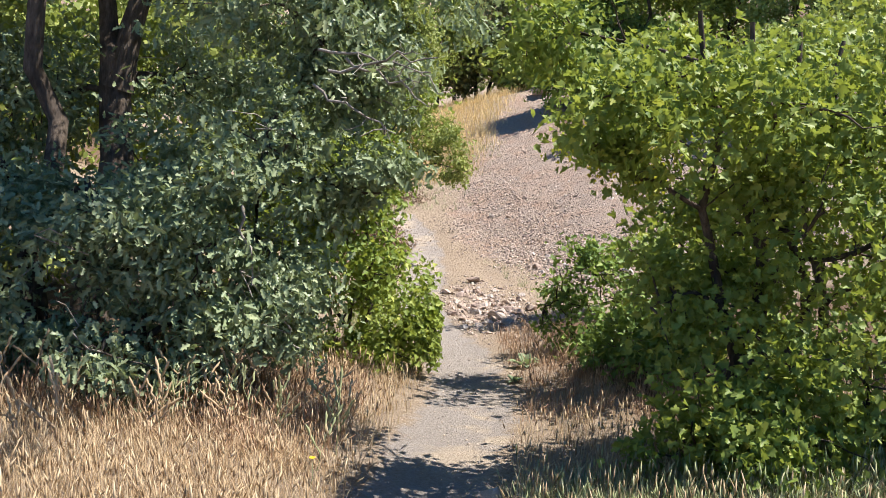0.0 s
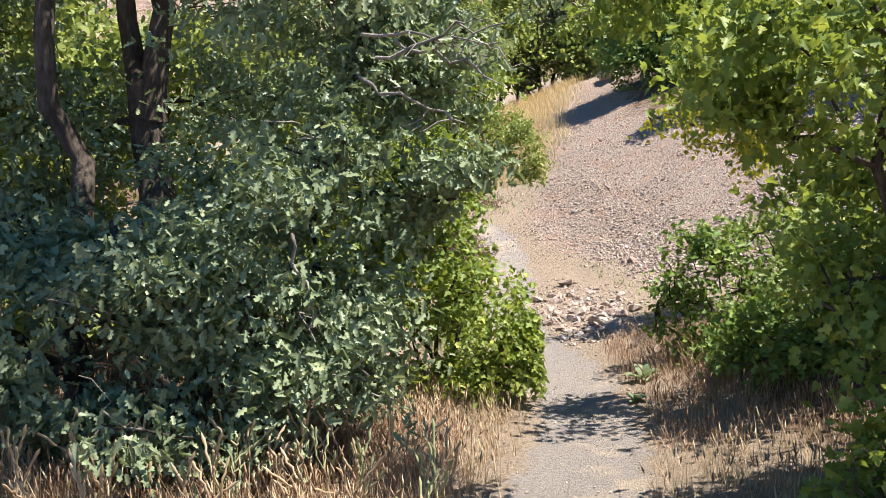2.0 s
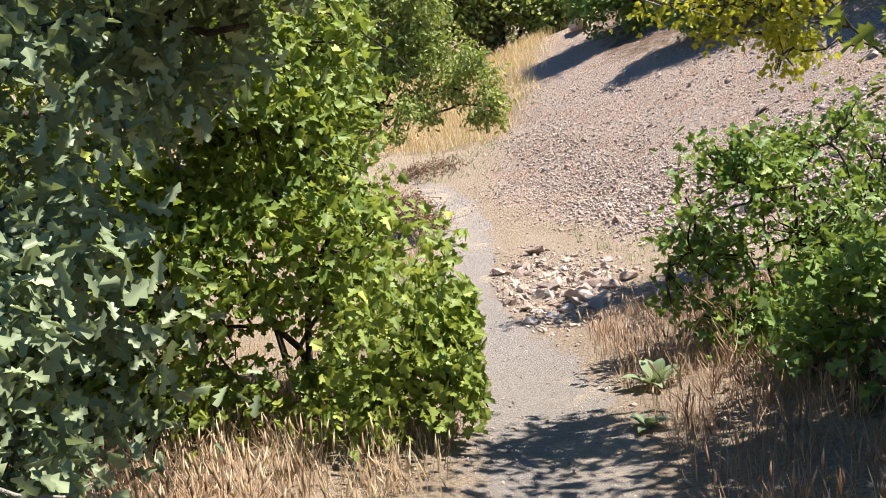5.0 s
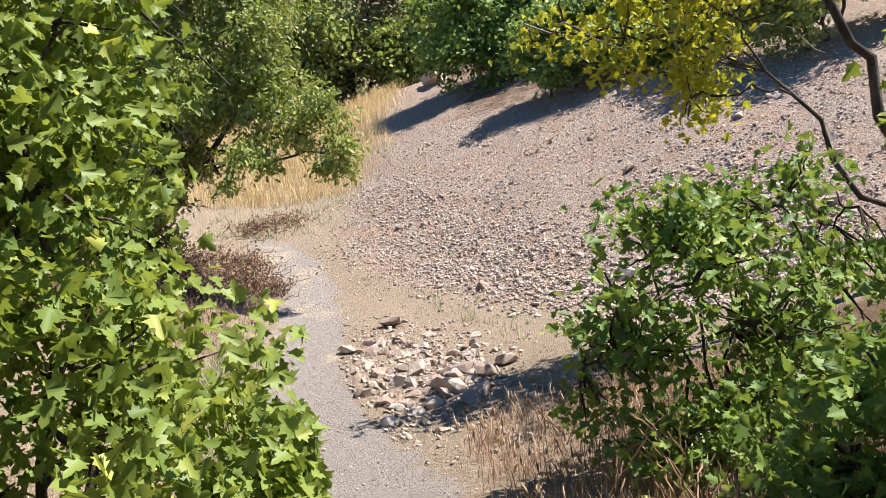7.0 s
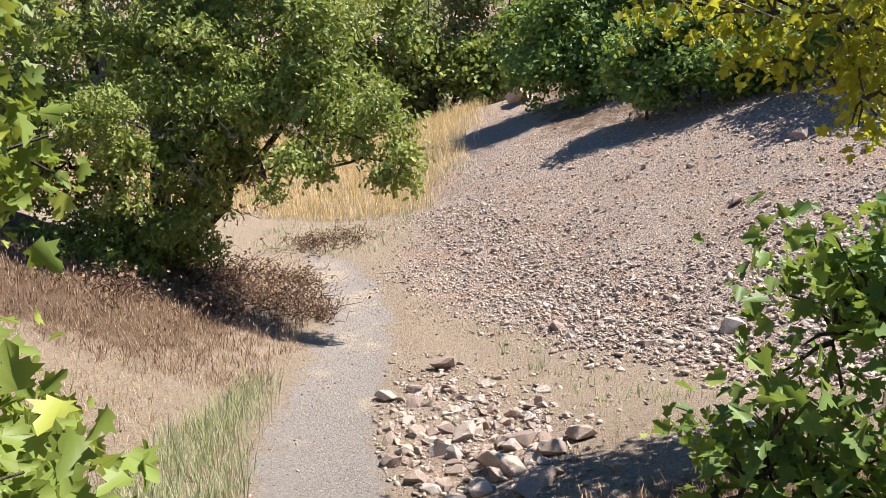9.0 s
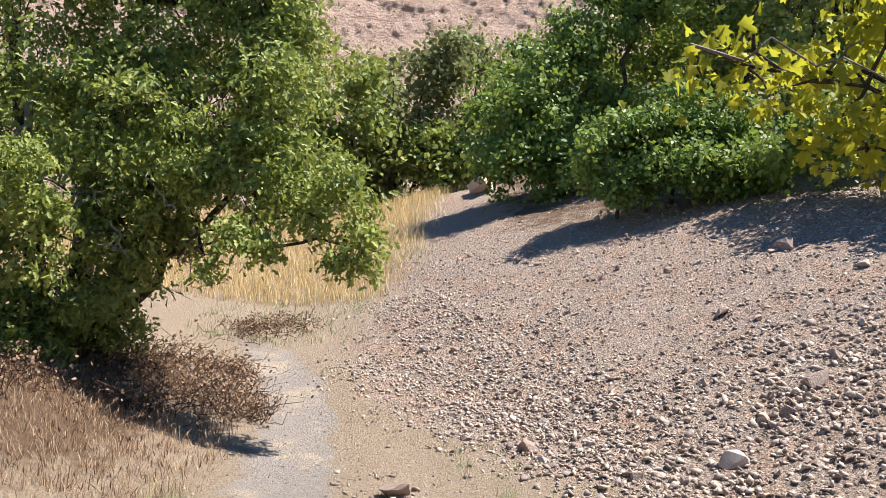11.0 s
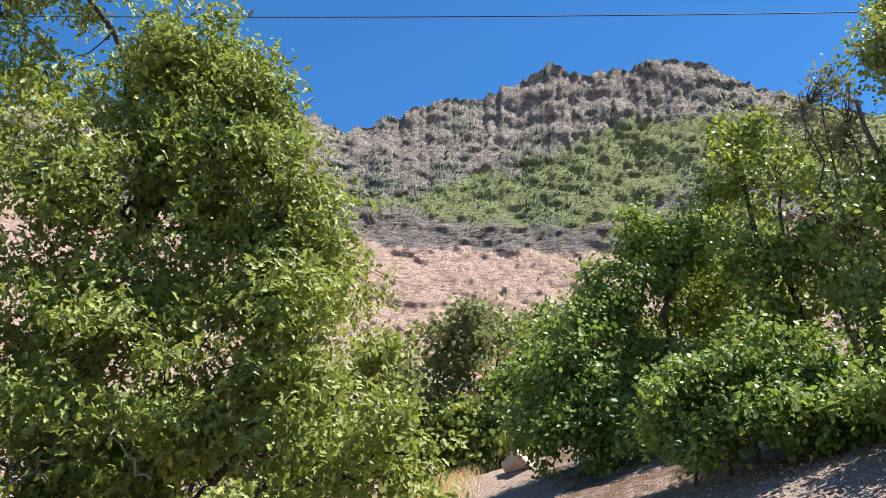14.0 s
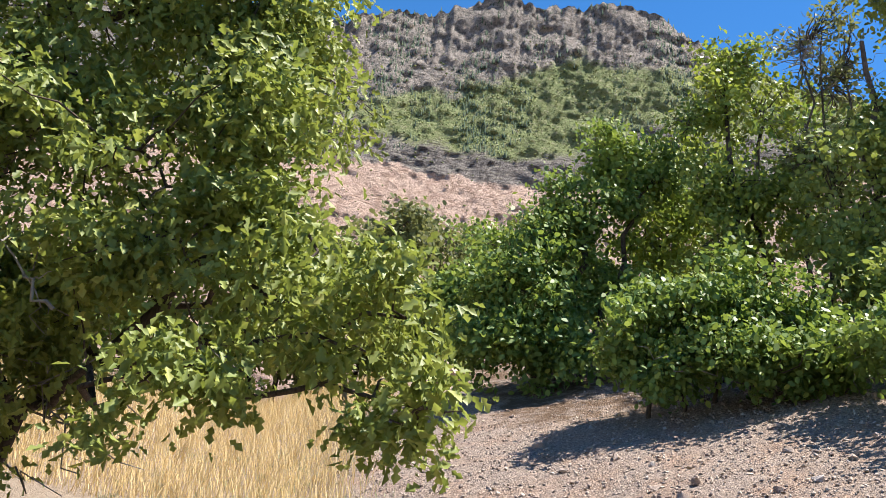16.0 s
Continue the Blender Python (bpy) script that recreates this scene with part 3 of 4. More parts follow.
tree("maple_bush", "open maple bush with dark thin stems beside the gravel", "bush", foot(1.35, 1.3),
     [((1.3 + 0.1 * k, 1.2 + 0.12 * k, lie(1.35, 1.3)), (0.95 + 0.24 * k, 1.25 + 0.1 * k, 1.15), 0.012, 0.005) for k in range(6)],
     [(0.95, 1.2, 0.75, 0.38, 0.4, 0.32), (1.25, 1.2, 1.15, 0.42, 0.45, 0.35), (1.65, 1.3, 0.8, 0.45, 0.5, 0.45), (1.2, 1.05, 0.4, 0.45, 0.4, 0.22), (1.8, 1.5, 1.3, 0.4, 0.5, 0.4), (1.75, 1.0, 0.45, 0.5, 0.4, 0.3), (2.2, 1.7, 1.2, 0.5, 0.5, 0.6)],
     430, 9, 0.062, MAPLE, BRIGHT_LEAF, 14, 0.10, 0.45, 0.2, 200)
tree("maple_bush", "low dark green bush in the shade of taller trees", "bush", foot(1.75, -0.1),
     [((1.7 + 0.1 * k, -0.1 + 0.1 * k, lie(1.7, -0.1)), (1.4 + 0.25 * k, -0.1 + 0.1 * k, 1.0), 0.014, 0.006) for k in range(4)],
     [(1.55, -0.1, 0.7, 0.4, 0.4, 0.3), (2.0, 0.0, 0.85, 0.45, 0.45, 0.4), (1.45, 0.3, 0.5, 0.3, 0.3, 0.22), (2.1, -0.4, 0.6, 0.5, 0.4, 0.3)],
     330, 10, 0.062, MAPLE, BRIGHT_LEAF, 24, 0.09, 0.45, 0.2, 80)
tree("maple_tree", "slender maple with yellow-green leaves hanging over the gravel", "tree", foot(3.6, 2.9),
     [((3.6, 2.9, lie(3.6, 2.9)), (2.9, 3.1, 3.0), 0.05, 0.025), ((3.6, 2.8, lie(3.6, 2.8)), (2.6, 3.2, 2.2), 0.03, 0.01)],
     [(1.40, 3.28, 2.60, 0.36, 0.32, 0.21), (1.76, 3.20, 2.76, 0.40, 0.40, 0.28), (1.72, 3.28, 2.24, 0.24, 0.24, 0.14), (2.16, 3.12, 2.72, 0.48, 0.48, 0.40), (2.56, 3.04, 3.20, 0.56, 0.56, 0.56), (1.08, 3.20, 2.60, 0.24, 0.24, 0.10), (2.16, 3.12, 2.04, 0.28, 0.32, 0.24)],
     260, 8, 0.064, MAPLE, YELLOW_LEAF, 15, 0.10, 0.4, 0.3, 110, dead=14)
tree("oak_tree", "spreading oak with drooping sunlit boughs beside the footpath", "tree", foot(-4.0, 9.9),
     [((-4.0, 9.9, lie(-4.0, 9.9)), (-3.2, 9.8, 5.4), 0.15, 0.07), ((-4.3, 10.1, lie(-4.3, 10.1)), (-5.0, 10.1, 5.0), 0.13, 0.06), ((-3.8, 9.7, lie(-3.8, 9.7)), (-1.5, 8.9, 3.1), 0.06, 0.025)],
     [(-3.3, 8.9, 3.0, 0.9, 0.7, 0.8), (-2.0, 8.7, 3.3, 0.85, 0.7, 0.65), (-1.2, 8.4, 2.9, 0.6, 0.5, 0.55), (-0.7, 8.1, 2.5, 0.32, 0.35, 0.35), (-0.55, 7.85, 2.05, 0.16, 0.16, 0.3), (-1.0, 8.0, 2.3, 0.3, 0.25, 0.3), (-1.6, 7.9, 2.1, 0.24, 0.22, 0.34), (-2.95, 8.9, 1.6, 0.35, 0.4, 0.5), (-2.95, 8.7, 2.2, 0.5, 0.45, 0.5),
      (-3.6, 8.9, 1.75, 0.8, 0.6, 0.55), (-3.35, 7.95, 2.0, 0.32, 0.35, 0.45), (-3.6, 7.9, 2.55, 0.4, 0.4, 0.4), (-2.2, 9.4, 4.6, 1.0, 0.8, 0.85), (-1.45, 9.1, 4.4, 0.55, 0.5, 0.6), (-3.2, 9.5, 6.0, 1.0, 0.9, 0.9), (-4.4, 9.2, 4.2, 1.2, 0.9, 1.2), (-4.7, 9.2, 6.8, 1.0, 1.0, 1.0), (-5.2, 9.3, 2.8, 1.1, 0.8, 1.0), 
      (-4.2, 9.3, 7.7, 0.9, 0.8, 0.7), (-3.0, 9.4, 3.9, 0.9, 0.7, 0.7), (-2.4, 9.3, 5.6, 0.7, 0.7, 0.6), (-2.7, 9.5, 6.7, 0.5, 0.5, 0.5), (-1.9, 8.6, 2.85, 0.6, 0.5, 0.35), (-3.3, 9.3, 1.2, 0.6, 0.45, 0.3), (-4.2, 8.9, 1.35, 0.6, 0.5, 0.45), (-4.6, 8.9, 2.1, 0.6, 0.5, 0.5), (-2.6, 9.2, 2.45, 0.5, 0.4, 0.4), (-3.9, 8.5, 0.95, 0.45, 0.4, 0.3), (-1.75, 9.0, 4.75, 0.5, 0.45, 0.5), (-1.55, 8.9, 3.9, 0.4, 0.4, 0.45), (-2.5, 9.1, 5.2, 0.6, 0.5, 0.5), (-3.3, 9.0, 5.0, 0.7, 0.6, 0.7), (-1.9, 9.0, 5.3, 0.35, 0.35, 0.35), (-2.0, 9.1, 5.9, 0.4, 0.4, 0.4), (-4.9, 9.0, 5.4, 0.7, 0.6, 0.6), (-2.8, 9.2, 6.4, 0.5, 0.45, 0.4)],
     6200, 14, 0.082, OAK_FAR, OAK_LEAF, 16, 0.09, 0.7, 0.45, 380, dead=110)
tree("oak_bush", "dense dark oak thicket behind the shaded tree", "bush", foot(-3.6, 1.6),
     [((-3.6 + 0.3 * k, 1.6, lie(-3.6, 1.6)), (-3.9 + 0.6 * k, 1.7, 2.6), 0.04, 0.02) for k in range(3)],
     [(-3.4, 1.4, 1.6, 1.0, 0.7, 0.9), (-4.4, 1.6, 2.4, 1.1, 0.8, 1.2), (-2.6, 1.9, 2.6, 0.8, 0.7, 0.9), (-3.5, 1.8, 3.6, 1.1, 0.8, 0.8), (-5.2, 1.2, 1.5, 1.0, 0.7, 0.8)],
     900, 12, 0.11, SIMPLE, OAK_LEAF, 17, 0.13, 0.6, 0.3, 60)
tree("oak_bush", "dense oak thicket on the bank beside the shaded tree", "bush", foot(-6.0, -0.6),
     [((-6.0 + 0.4 * k, -0.6, lie(-6, -0.6)), (-6.3 + 0.7 * k, -0.5, 2.9), 0.05, 0.02) for k in range(3)],
     [(-5.6, -0.8, 1.8, 1.1, 0.8, 0.9), (-6.5, -0.6, 2.6, 1.1, 0.8, 1.1), (-5.2, -0.3, 3.2, 1.2, 0.8, 0.9), (-4.5, -1.0, 1.4, 0.8, 0.6, 0.7)],
     900, 13, 0.10, SIMPLE, OAK_LEAF, 18, 0.13, 0.6, 0.3, 40)

for k, (x, y, r) in enumerate([(-7.6, 4.6, 1.5), (-9.5, 8.5, 1.9), (-9.0, 0.5, 1.6)  ]):
    z = lie(x, y)
    tree("oak_bush", "dense green oak thicket on the hillside", "bush", (x, y, z), [((x + d, y, z), (x + 1.5 * d, y, z + 1.8 * r), 0.05, 0.02) for d in (-0.3, 0.3)],
         [(x - 0.4 * r, y, z + 0.7 * r, 0.8 * r, 0.6 * r, 0.7 * r), (x + 0.5 * r, y, z + 0.8 * r, 0.7 * r, 0.6 * r, 0.7 * r), (x, y, z + 1.7 * r, 0.8 * r, 0.6 * r, 0.7 * r)], 700, 12, 0.13, SIMPLE, OAK_LEAF, 90 + k, 0.17, 0.6, 0.3, 30, "oak thickets on the hillside")

# ---------------------------------------------------------------- trees above the scree
tree("round_tree", "rounded green tree at the top of the scree", "tree", foot(3.2, 20.2),
     [((3.0, 20.2, lie(3, 20.2)), (2.5, 20.0, 6.6), 0.09, 0.04), ((3.4, 20.3, lie(3.4, 20.3)), (4.0, 20.4, 8.4), 0.10, 0.05), ((3.8, 20.2, lie(3.8, 20.2)), (4.9, 20.2, 8.6), 0.08, 0.04)],
     [(2.3, 19.5, 6.0, 1.0, 0.9, 1.2), (1.6, 19.7, 5.3, 0.7, 0.7, 0.8), (3.0, 19.4, 5.6, 0.9, 0.8, 1.0), (3.6, 20.2, 7.9, 1.0, 0.9, 0.9), (4.3, 20.3, 9.2, 0.9, 0.8, 0.8), (5.2, 20.2, 8.8, 0.8, 0.8, 0.8), (3.0, 20.0, 7.0, 0.9, 0.8, 0.8), (4.4, 20.4, 6.6, 1.0, 0.8, 1.0), (2.2, 19.2, 4.75, 0.8, 0.6, 0.5), (3.1, 19.1, 4.8, 0.8, 0.6, 0.45)],
     1800, 13, 0.13, SIMPLE, BRIGHT_LEAF, 31, 0.17, 0.6, 0.35, 140, thick=1.6)
tree("scrub_bush", "low spreading green bush on bare stems above the scree", "bush", foot(4.6, 15.8),
     [((3.6 + 0.5 * k, 15.9, lie(3.6 + 0.5 * k, 15.9)), (3.3 + 0.65 * k, 15.6, 5.1), 0.035, 0.015) for k in range(5)],
     [(3.35, 15.6, 4.2, 0.55, 0.6, 0.45), (3.9, 15.5, 4.75, 0.7, 0.7, 0.5), (4.7, 15.5, 5.05, 0.75, 0.7, 0.5), (5.4, 15.5, 4.9, 0.75, 0.7, 0.5), (6.1, 15.5, 4.6, 0.6, 0.6, 0.5), (4.3, 14.9, 4.15, 0.7, 0.6, 0.4), (5.4, 14.9, 4.3, 0.7, 0.6, 0.4), (3.6, 15.0, 3.85, 0.5, 0.5, 0.35), (4.9, 14.8, 3.95, 0.6, 0.4, 0.25), (5.9, 14.9, 4.1, 0.5, 0.4, 0.25), (5.7, 13.8, 4.3, 0.6, 0.6, 0.5), (6.4, 13.3, 4.6, 0.6, 0.6, 0.5)],
     2000, 13, 0.11, SIMPLE, BRIGHT_LEAF, 32, 0.14, 0.6, 0.4, 120, thick=1.4, dead=70)
tree("tall_tree", "tall airy tree with yellow-green crown above the scree", "tree", foot(6.4, 19.3),
     [((6.4, 19.3, lie(6.4, 19.3)), (6.3, 19.4, 11.2), 0.11, 0.03), ((6.7, 19.3, lie(6.7, 19.3)), (7.3, 19.5, 10.4), 0.09, 0.03)],
     [(5.9, 19.4, 10.2, 0.7, 0.7, 0.9), (6.5, 19.4, 11.6, 0.6, 0.6, 0.8), (7.1, 19.3, 10.4, 0.8, 0.7, 0.9), (6.3, 19.2, 8.6, 0.9, 0.8, 0.9), (7.4, 19.2, 8.4, 0.9, 0.8, 1.0), (6.0, 19.0, 7.2, 0.8, 0.7, 0.7), (7.0, 19.0, 6.8, 1.0, 0.8, 0.8)],
     800, 12, 0.13, SIMPLE, MAPLE_LEAF, 33, 0.18, 0.5, 0.3, 200, thick=1.6, dead=30)
tree("tall_tree", "tall dense dark green tree on the slope", "tree", foot(8.6, 17.2),
     [((8.3, 17.2, lie(8.3, 17.2)), (8.0, 17.1, 11.0), 0.11, 0.04), ((8.9, 17.3, lie(8.9, 17.3)), (9.2, 17.2, 12.8), 0.12, 0.04)],
     [(8.9, 17.1, 12.6, 0.9, 0.8, 0.9), (9.6, 17.1, 11.4, 1.0, 0.9, 1.1), (8.2, 17.0, 9.0, 1.0, 0.9, 1.0), (7.5, 17.0, 7.6, 0.9, 0.8, 0.9), (8.8, 16.9, 7.6, 1.1, 0.9, 1.0), (10.2, 16.9, 9.0, 1.2, 1.0, 1.5), (7.4, 16.8, 6.2, 0.9, 0.7, 0.7), (8.7, 16.6, 6.0, 1.1, 0.8, 0.8), (10.0, 16.6, 6.6, 1.1, 0.9, 1.0), (9.9, 17.2, 13.3, 0.8, 0.7, 0.7)],
     1500, 13, 0.13, SIMPLE, OAK_LEAF, 34, 0.18, 0.6, 0.35, 160, thick=1.6, dead=50)
tree("tall_tree", "thin tree with sparse leaves and bare grey twigs", "tree", foot(7.9, 18.4),
     [((7.8 + 0.15 * k, 18.4, lie(7.8, 18.4)), (7.5 + 0.5 * k, 18.4, 12.0), 0.05, 0.012) for k in range(3)],
     [(7.6, 18.4, 11.4, 0.6, 0.5, 1.0), (8.3, 18.4, 11.0, 0.6, 0.5, 1.2), (8.0, 18.3, 9.0, 0.8, 0.6, 1.2)],
     260, 8, 0.12, SIMPLE, DULL_LEAF, 35, 0.2, 0.5, 0.2, 160, thick=1.8, dead=160)
tree("round_tree", "yellow-green shrub between taller trees on the slope", "bush", foot(6.1, 21.5),
     [((6.0, 21.5, lie(6, 21.5)), (5.8, 21.5, 8.6), 0.05, 0.02)],
     [(5.7, 21.5, 7.9, 0.8, 0.7, 1.0), (6.4, 21.5, 8.8, 0.7, 0.7, 0.7), (5.0, 21.6, 6.4, 0.8, 0.7, 0.9)],
     420, 12, 0.13, SIMPLE, MAPLE_LEAF, 36, 0.18, 0.5, 0.3, 60, thick=1.5)
tree("scrub_bush", "shaded bush low on the slope under tall trees", "bush", foot(7.6, 14.6),
     [((7.3 + 0.3 * k, 14.6, lie(7.5, 14.6)), (7.0 + 0.6 * k, 14.5, 5.9), 0.03, 0.012) for k in range(3)],
     [(7.1, 14.9, 5.6, 0.6, 0.6, 0.5), (7.9, 14.7, 5.8, 0.8, 0.7, 0.7), (8.9, 14.6, 6.2, 0.9, 0.7, 0.9), (7.4, 14.3, 4.9, 0.7, 0.5, 0.35), (8.4, 14.2, 5.2, 0.7, 0.5, 0.4)],
     800, 13, 0.115, SIMPLE, OAK_LEAF, 37, 0.15, 0.6, 0.35, 60, thick=1.4, dead=60)

tree("scrub_bush", "dense green bush at the foot of the wooded slope", "bush", foot(7.5, 12.0),
     [((7.3 + 0.3 * k, 12.0, lie(7.5, 12.0)), (7.0 + 0.5 * k, 12.0, 5.6), 0.04, 0.015) for k in range(3)],
     [(6.5, 12.1, 4.5, 0.8, 0.7, 0.6), (7.4, 12.0, 5.2, 0.9, 0.8, 0.8), (6.9, 11.4, 4.0, 0.7, 0.6, 0.4), (8.6, 11.6, 5.0, 0.9, 0.8, 0.9)],
     900, 12, 0.11, SIMPLE, OAK_LEAF, 38, 0.15, 0.6, 0.35, 60, thick=1.4, dead=40)

# ---------------------------------------------------------------- the thicket beyond the meadow
THICKET = [(-0.6, 27.5, 9.9, 1.8, DULL_LEAF), (1.2, 29.5, 10.9, 1.7, DULL_LEAF), (-2.6, 26.5, 8.6, 1.7, OAK_LEAF), (2.6, 27.0, 8.6, 1.5, BRIGHT_LEAF), (-4.6, 25.5, 7.6, 1.8, OAK_LEAF), (-6.8, 25.0, 6.6, 1.8, BRIGHT_LEAF),
           (-1.8, 32.5, 10.4, 1.9, DULL_LEAF), (2.4, 33.0, 12.2, 1.6, BRIGHT_LEAF), (5.0, 28.5, 11.0, 1.9, OAK_LEAF), (0.6, 26.2, 6.9, 1.3, OAK_LEAF), (-9.2, 25.5, 7.4, 2.0, OAK_LEAF), (8.0, 25.0, 12.5, 2.2, OAK_LEAF), (-12.5, 27.0, 8.5, 2.3, OAK_LEAF), (11.5, 22.0, 13.0, 2.2, BRIGHT_LEAF)]
for k, (x, y, top, r, paint) in enumerate(THICKET):
    rng = np.random.default_rng(60 + k)
    z0 = lie(x, y)
    tall = top - z0
    blobs = [(x + rng.normal(0, 0.55 * r), y - 0.4 + rng.normal(0, 0.3), z0 + tall * q, r * rng.uniform(0.5, 0.75), r * 0.55, tall * 0.17) for q in (0.18, 0.3, 0.42, 0.55, 0.68, 0.8, 0.88)]
    tree("thicket_tree", {"dull_leaf": "olive green tree with grey twigs in the far thicket", "oak_leaf": "dark green oak in the far thicket", "bright_leaf": "bright green tree in the far thicket"}[paint.name], "tree", (x, y, z0),
         [((x + d, y, z0), (x + 2.2 * d, y, z0 + 0.8 * tall), 0.08, 0.02) for d in (-0.25, 0.2)], blobs, 470, 12, 0.19, SIMPLE, paint, 80 + k, 0.23, 0.5, 0.35, 60, "trees of the far thicket", 40 if paint == DULL_LEAF else 0, 2.2)

# ---------------------------------------------------------------- grass
BLADE = (np.array([(-0.5, 0, 0), (0.5, 0, 0), (-0.36, 0.12, 0.55), (0.36, 0.12, 0.55), (0, 0.45, 1)], float), [(0, 1, 3, 2), (2, 3, 4)])
HEAD = (np.array([(0, 0, 0), (0.5, 0, 0.35), (0, 0.5, 0.3), (-0.5, 0, 0.35), (0, -0.5, 0.4), (0.1, 0.1, 1)], float), [(0, 1, 2), (0, 2, 3), (0, 3, 4), (0, 4, 1), (5, 2, 1), (5, 3, 2), (5, 4, 3), (5, 1, 4)])


def grass(name, label, seed, count, x0, x1, y0, y1, tall, wide, material, keep=None, tufts=0.6, heads=0.0, lean=0.35):
    """Single blades, most of them in tufts, some with seed heads."""
    rng = np.random.default_rng(seed)
    tuft = np.c_[rng.uniform(x0, x1, count // 14 + 1), rng.uniform(y0, y1, count // 14 + 1)]
    pick = rng.integers(len(tuft), size=count)
    at = tuft[pick] + rng.normal(size=(count, 2)) * 0.035 * max(1.0, tall * 4)
    loose = rng.random(count) > tufts
    at[loose] = np.c_[rng.uniform(x0, x1, loose.sum()), rng.uniform(y0, y1, loose.sum())]
    if keep:
        at = at[keep(at[:, 0], at[:, 1], rng)]
    n = len(at)
    place = np.c_[at, height(at[:, 0], at[:, 1]) - 0.01]
    yaw, tip = rng.uniform(0, 2 * np.pi, n), np.abs(rng.normal(0, lean, n))
    up = unit(np.stack([np.sin(tip) * np.cos(yaw), np.sin(tip) * np.sin(yaw), np.cos(tip)], 1))
    over = unit(np.stack([np.cos(yaw), np.sin(yaw), 0 * yaw], 1))
    across = np.cross(over, up)
    over = np.cross(up, across)
    frames = np.stack([across, over, up], 1)
    length = tall * rng.uniform(0.45, 1.15, n)
    scale = np.stack([wide * rng.uniform(0.6, 1.4, n), length * rng.uniform(0.2, 1.0, n), length], 1)
    verts, loops, sizes = repeat(*BLADE, place, frames, scale)
    if heads:
        some = np.flatnonzero(rng.random(n) < heads)
        tips = place[some] + up[some] * (0.93 * length[some])[:, None] + over[some] * (0.4 * scale[some, 1])[:, None]
        more = repeat(*HEAD, tips, frames[some], np.stack([np.full(len(some), 0.013), np.full(len(some), 0.013), 0.07 * rng.uniform(0.7, 1.6, len(some))], 1))
        loops = np.concatenate([loops, more[1] + len(verts)])
        verts, sizes = np.vstack([verts, more[0]]), np.concatenate([sizes, more[2]])
    return tagged(new(name, np_mesh(name, verts, loops, sizes, material)), label, "grass", kind="stuff")


def off_trail(gap, fade=0.15):
    return lambda x, y, rng: np.abs(x - trail_x(y)) > gap + np.abs(rng.normal(0, fade, len(x)))


grass("dry_grass", "tall straw-coloured dry grass with seed heads by the path", 1, 15000, -4.2, -0.25, -5.2, -3.05, 0.26, 0.005, STRAW, off_trail(0.38), 0.75, 0.14, 0.5)
grass("dry_grass", "dry straw grass along the shaded bush", 2, 6500, -1.7, -0.1, -2.8, 1.2, 0.17, 0.005, STRAW, off_trail(0.4, 0.12), 0.6, 0.1)
grass("brown_grass", "rusty brown dry grass in the shade of the oak", 3, 9000, -4.5, -0.7, -3.4, -1.2, 0.3, 0.005, RUST_STRAW, None, 0.75, 0.15, 0.55)
grass("sage_weeds", "grey-green weeds and grass beside the footpath", 4, 7000, 0.3, 2.4, -4.6, -3.2, 0.2, 0.006, SAGE_GRASS, off_trail(0.4), 0.75, 0.1)
grass("dry_grass", "dry grass under the maple stems", 5, 5500, 0.35, 3.0, -4.6, -1.8, 0.2, 0.005, STRAW, off_trail(0.42), 0.6, 0.15)
grass("brown_grass", "rusty dry grass along the bush and gravel", 6, 7500, 0.35, 1.9, -1.7, 2.6, 0.16, 0.005, RUST_STRAW, off_trail(0.42), 0.65, 0.05)
grass("sage_grass", "grey-green leaning grass along the footpath", 7, 5500, -1.65, -0.95, 2.0, 6.0, 0.22, 0.005, SAGE_GRASS, off_trail(0.36, 0.2), 0.8)
grass("dry_grass", "short dry grass on the bank", 8, 12000, -3.4, -0.8, 1.5, 8.0, 0.08, 0.005, STRAW, off_trail(0.42), 0.5, 0.0, 0.7)
grass("brown_grass", "rusty dead brush under the spreading oak", 9, 15000, -5.0, -1.4, 5.4, 9.9, 0.13, 0.006, BROWN_STRAW, off_trail(0.5), 0.7, 0.05, 0.6)
grass("dry_grass", "thin dry grass between footpath and scree", 10, 14000, -0.8, 2.2, 2.4, 10.0, 0.05, 0.005, STRAW, lambda x, y, rng: (x - trail_x(y) > 0.4 + np.abs(rng.normal(0, 0.15, len(x)))) & (x < 1.5 - 0.17 * (y - 4) + rng.normal(0, 0.35, len(x))), 0.5, 0.0, 0.8)
grass("sage_grass", "thin green-grey grass below the scree", 11, 1700, -0.3, 1.9, 4.5, 8.5, 0.11, 0.006, SAGE_GRASS, lambda x, y, rng: np.abs(x - (1.25 - 0.3 * (y - 5.5))) < 0.3, 0.85)
grass("golden_meadow", "golden waving dry grass of the meadow", 12, 42000, -9.0, 2.6, 14.8, 26.0, 0.4, 0.01, GOLD_STRAW, lambda x, y, rng: x < 0.13 * (y - 15.5) - 0.7 + rng.normal(0, 0.35, len(x)), 0.3, 0.0, 0.25)
grass("sage_grass", "pale green grass at the edge of the meadow", 13, 4200, -3.4, 0.7, 12.4, 18.5, 0.13, 0.009, SAGE_GRASS, lambda x, y, rng: x < 0.16 * (y - 13) - 0.8 + rng.normal(0, 0.4, len(x)), 0.6)

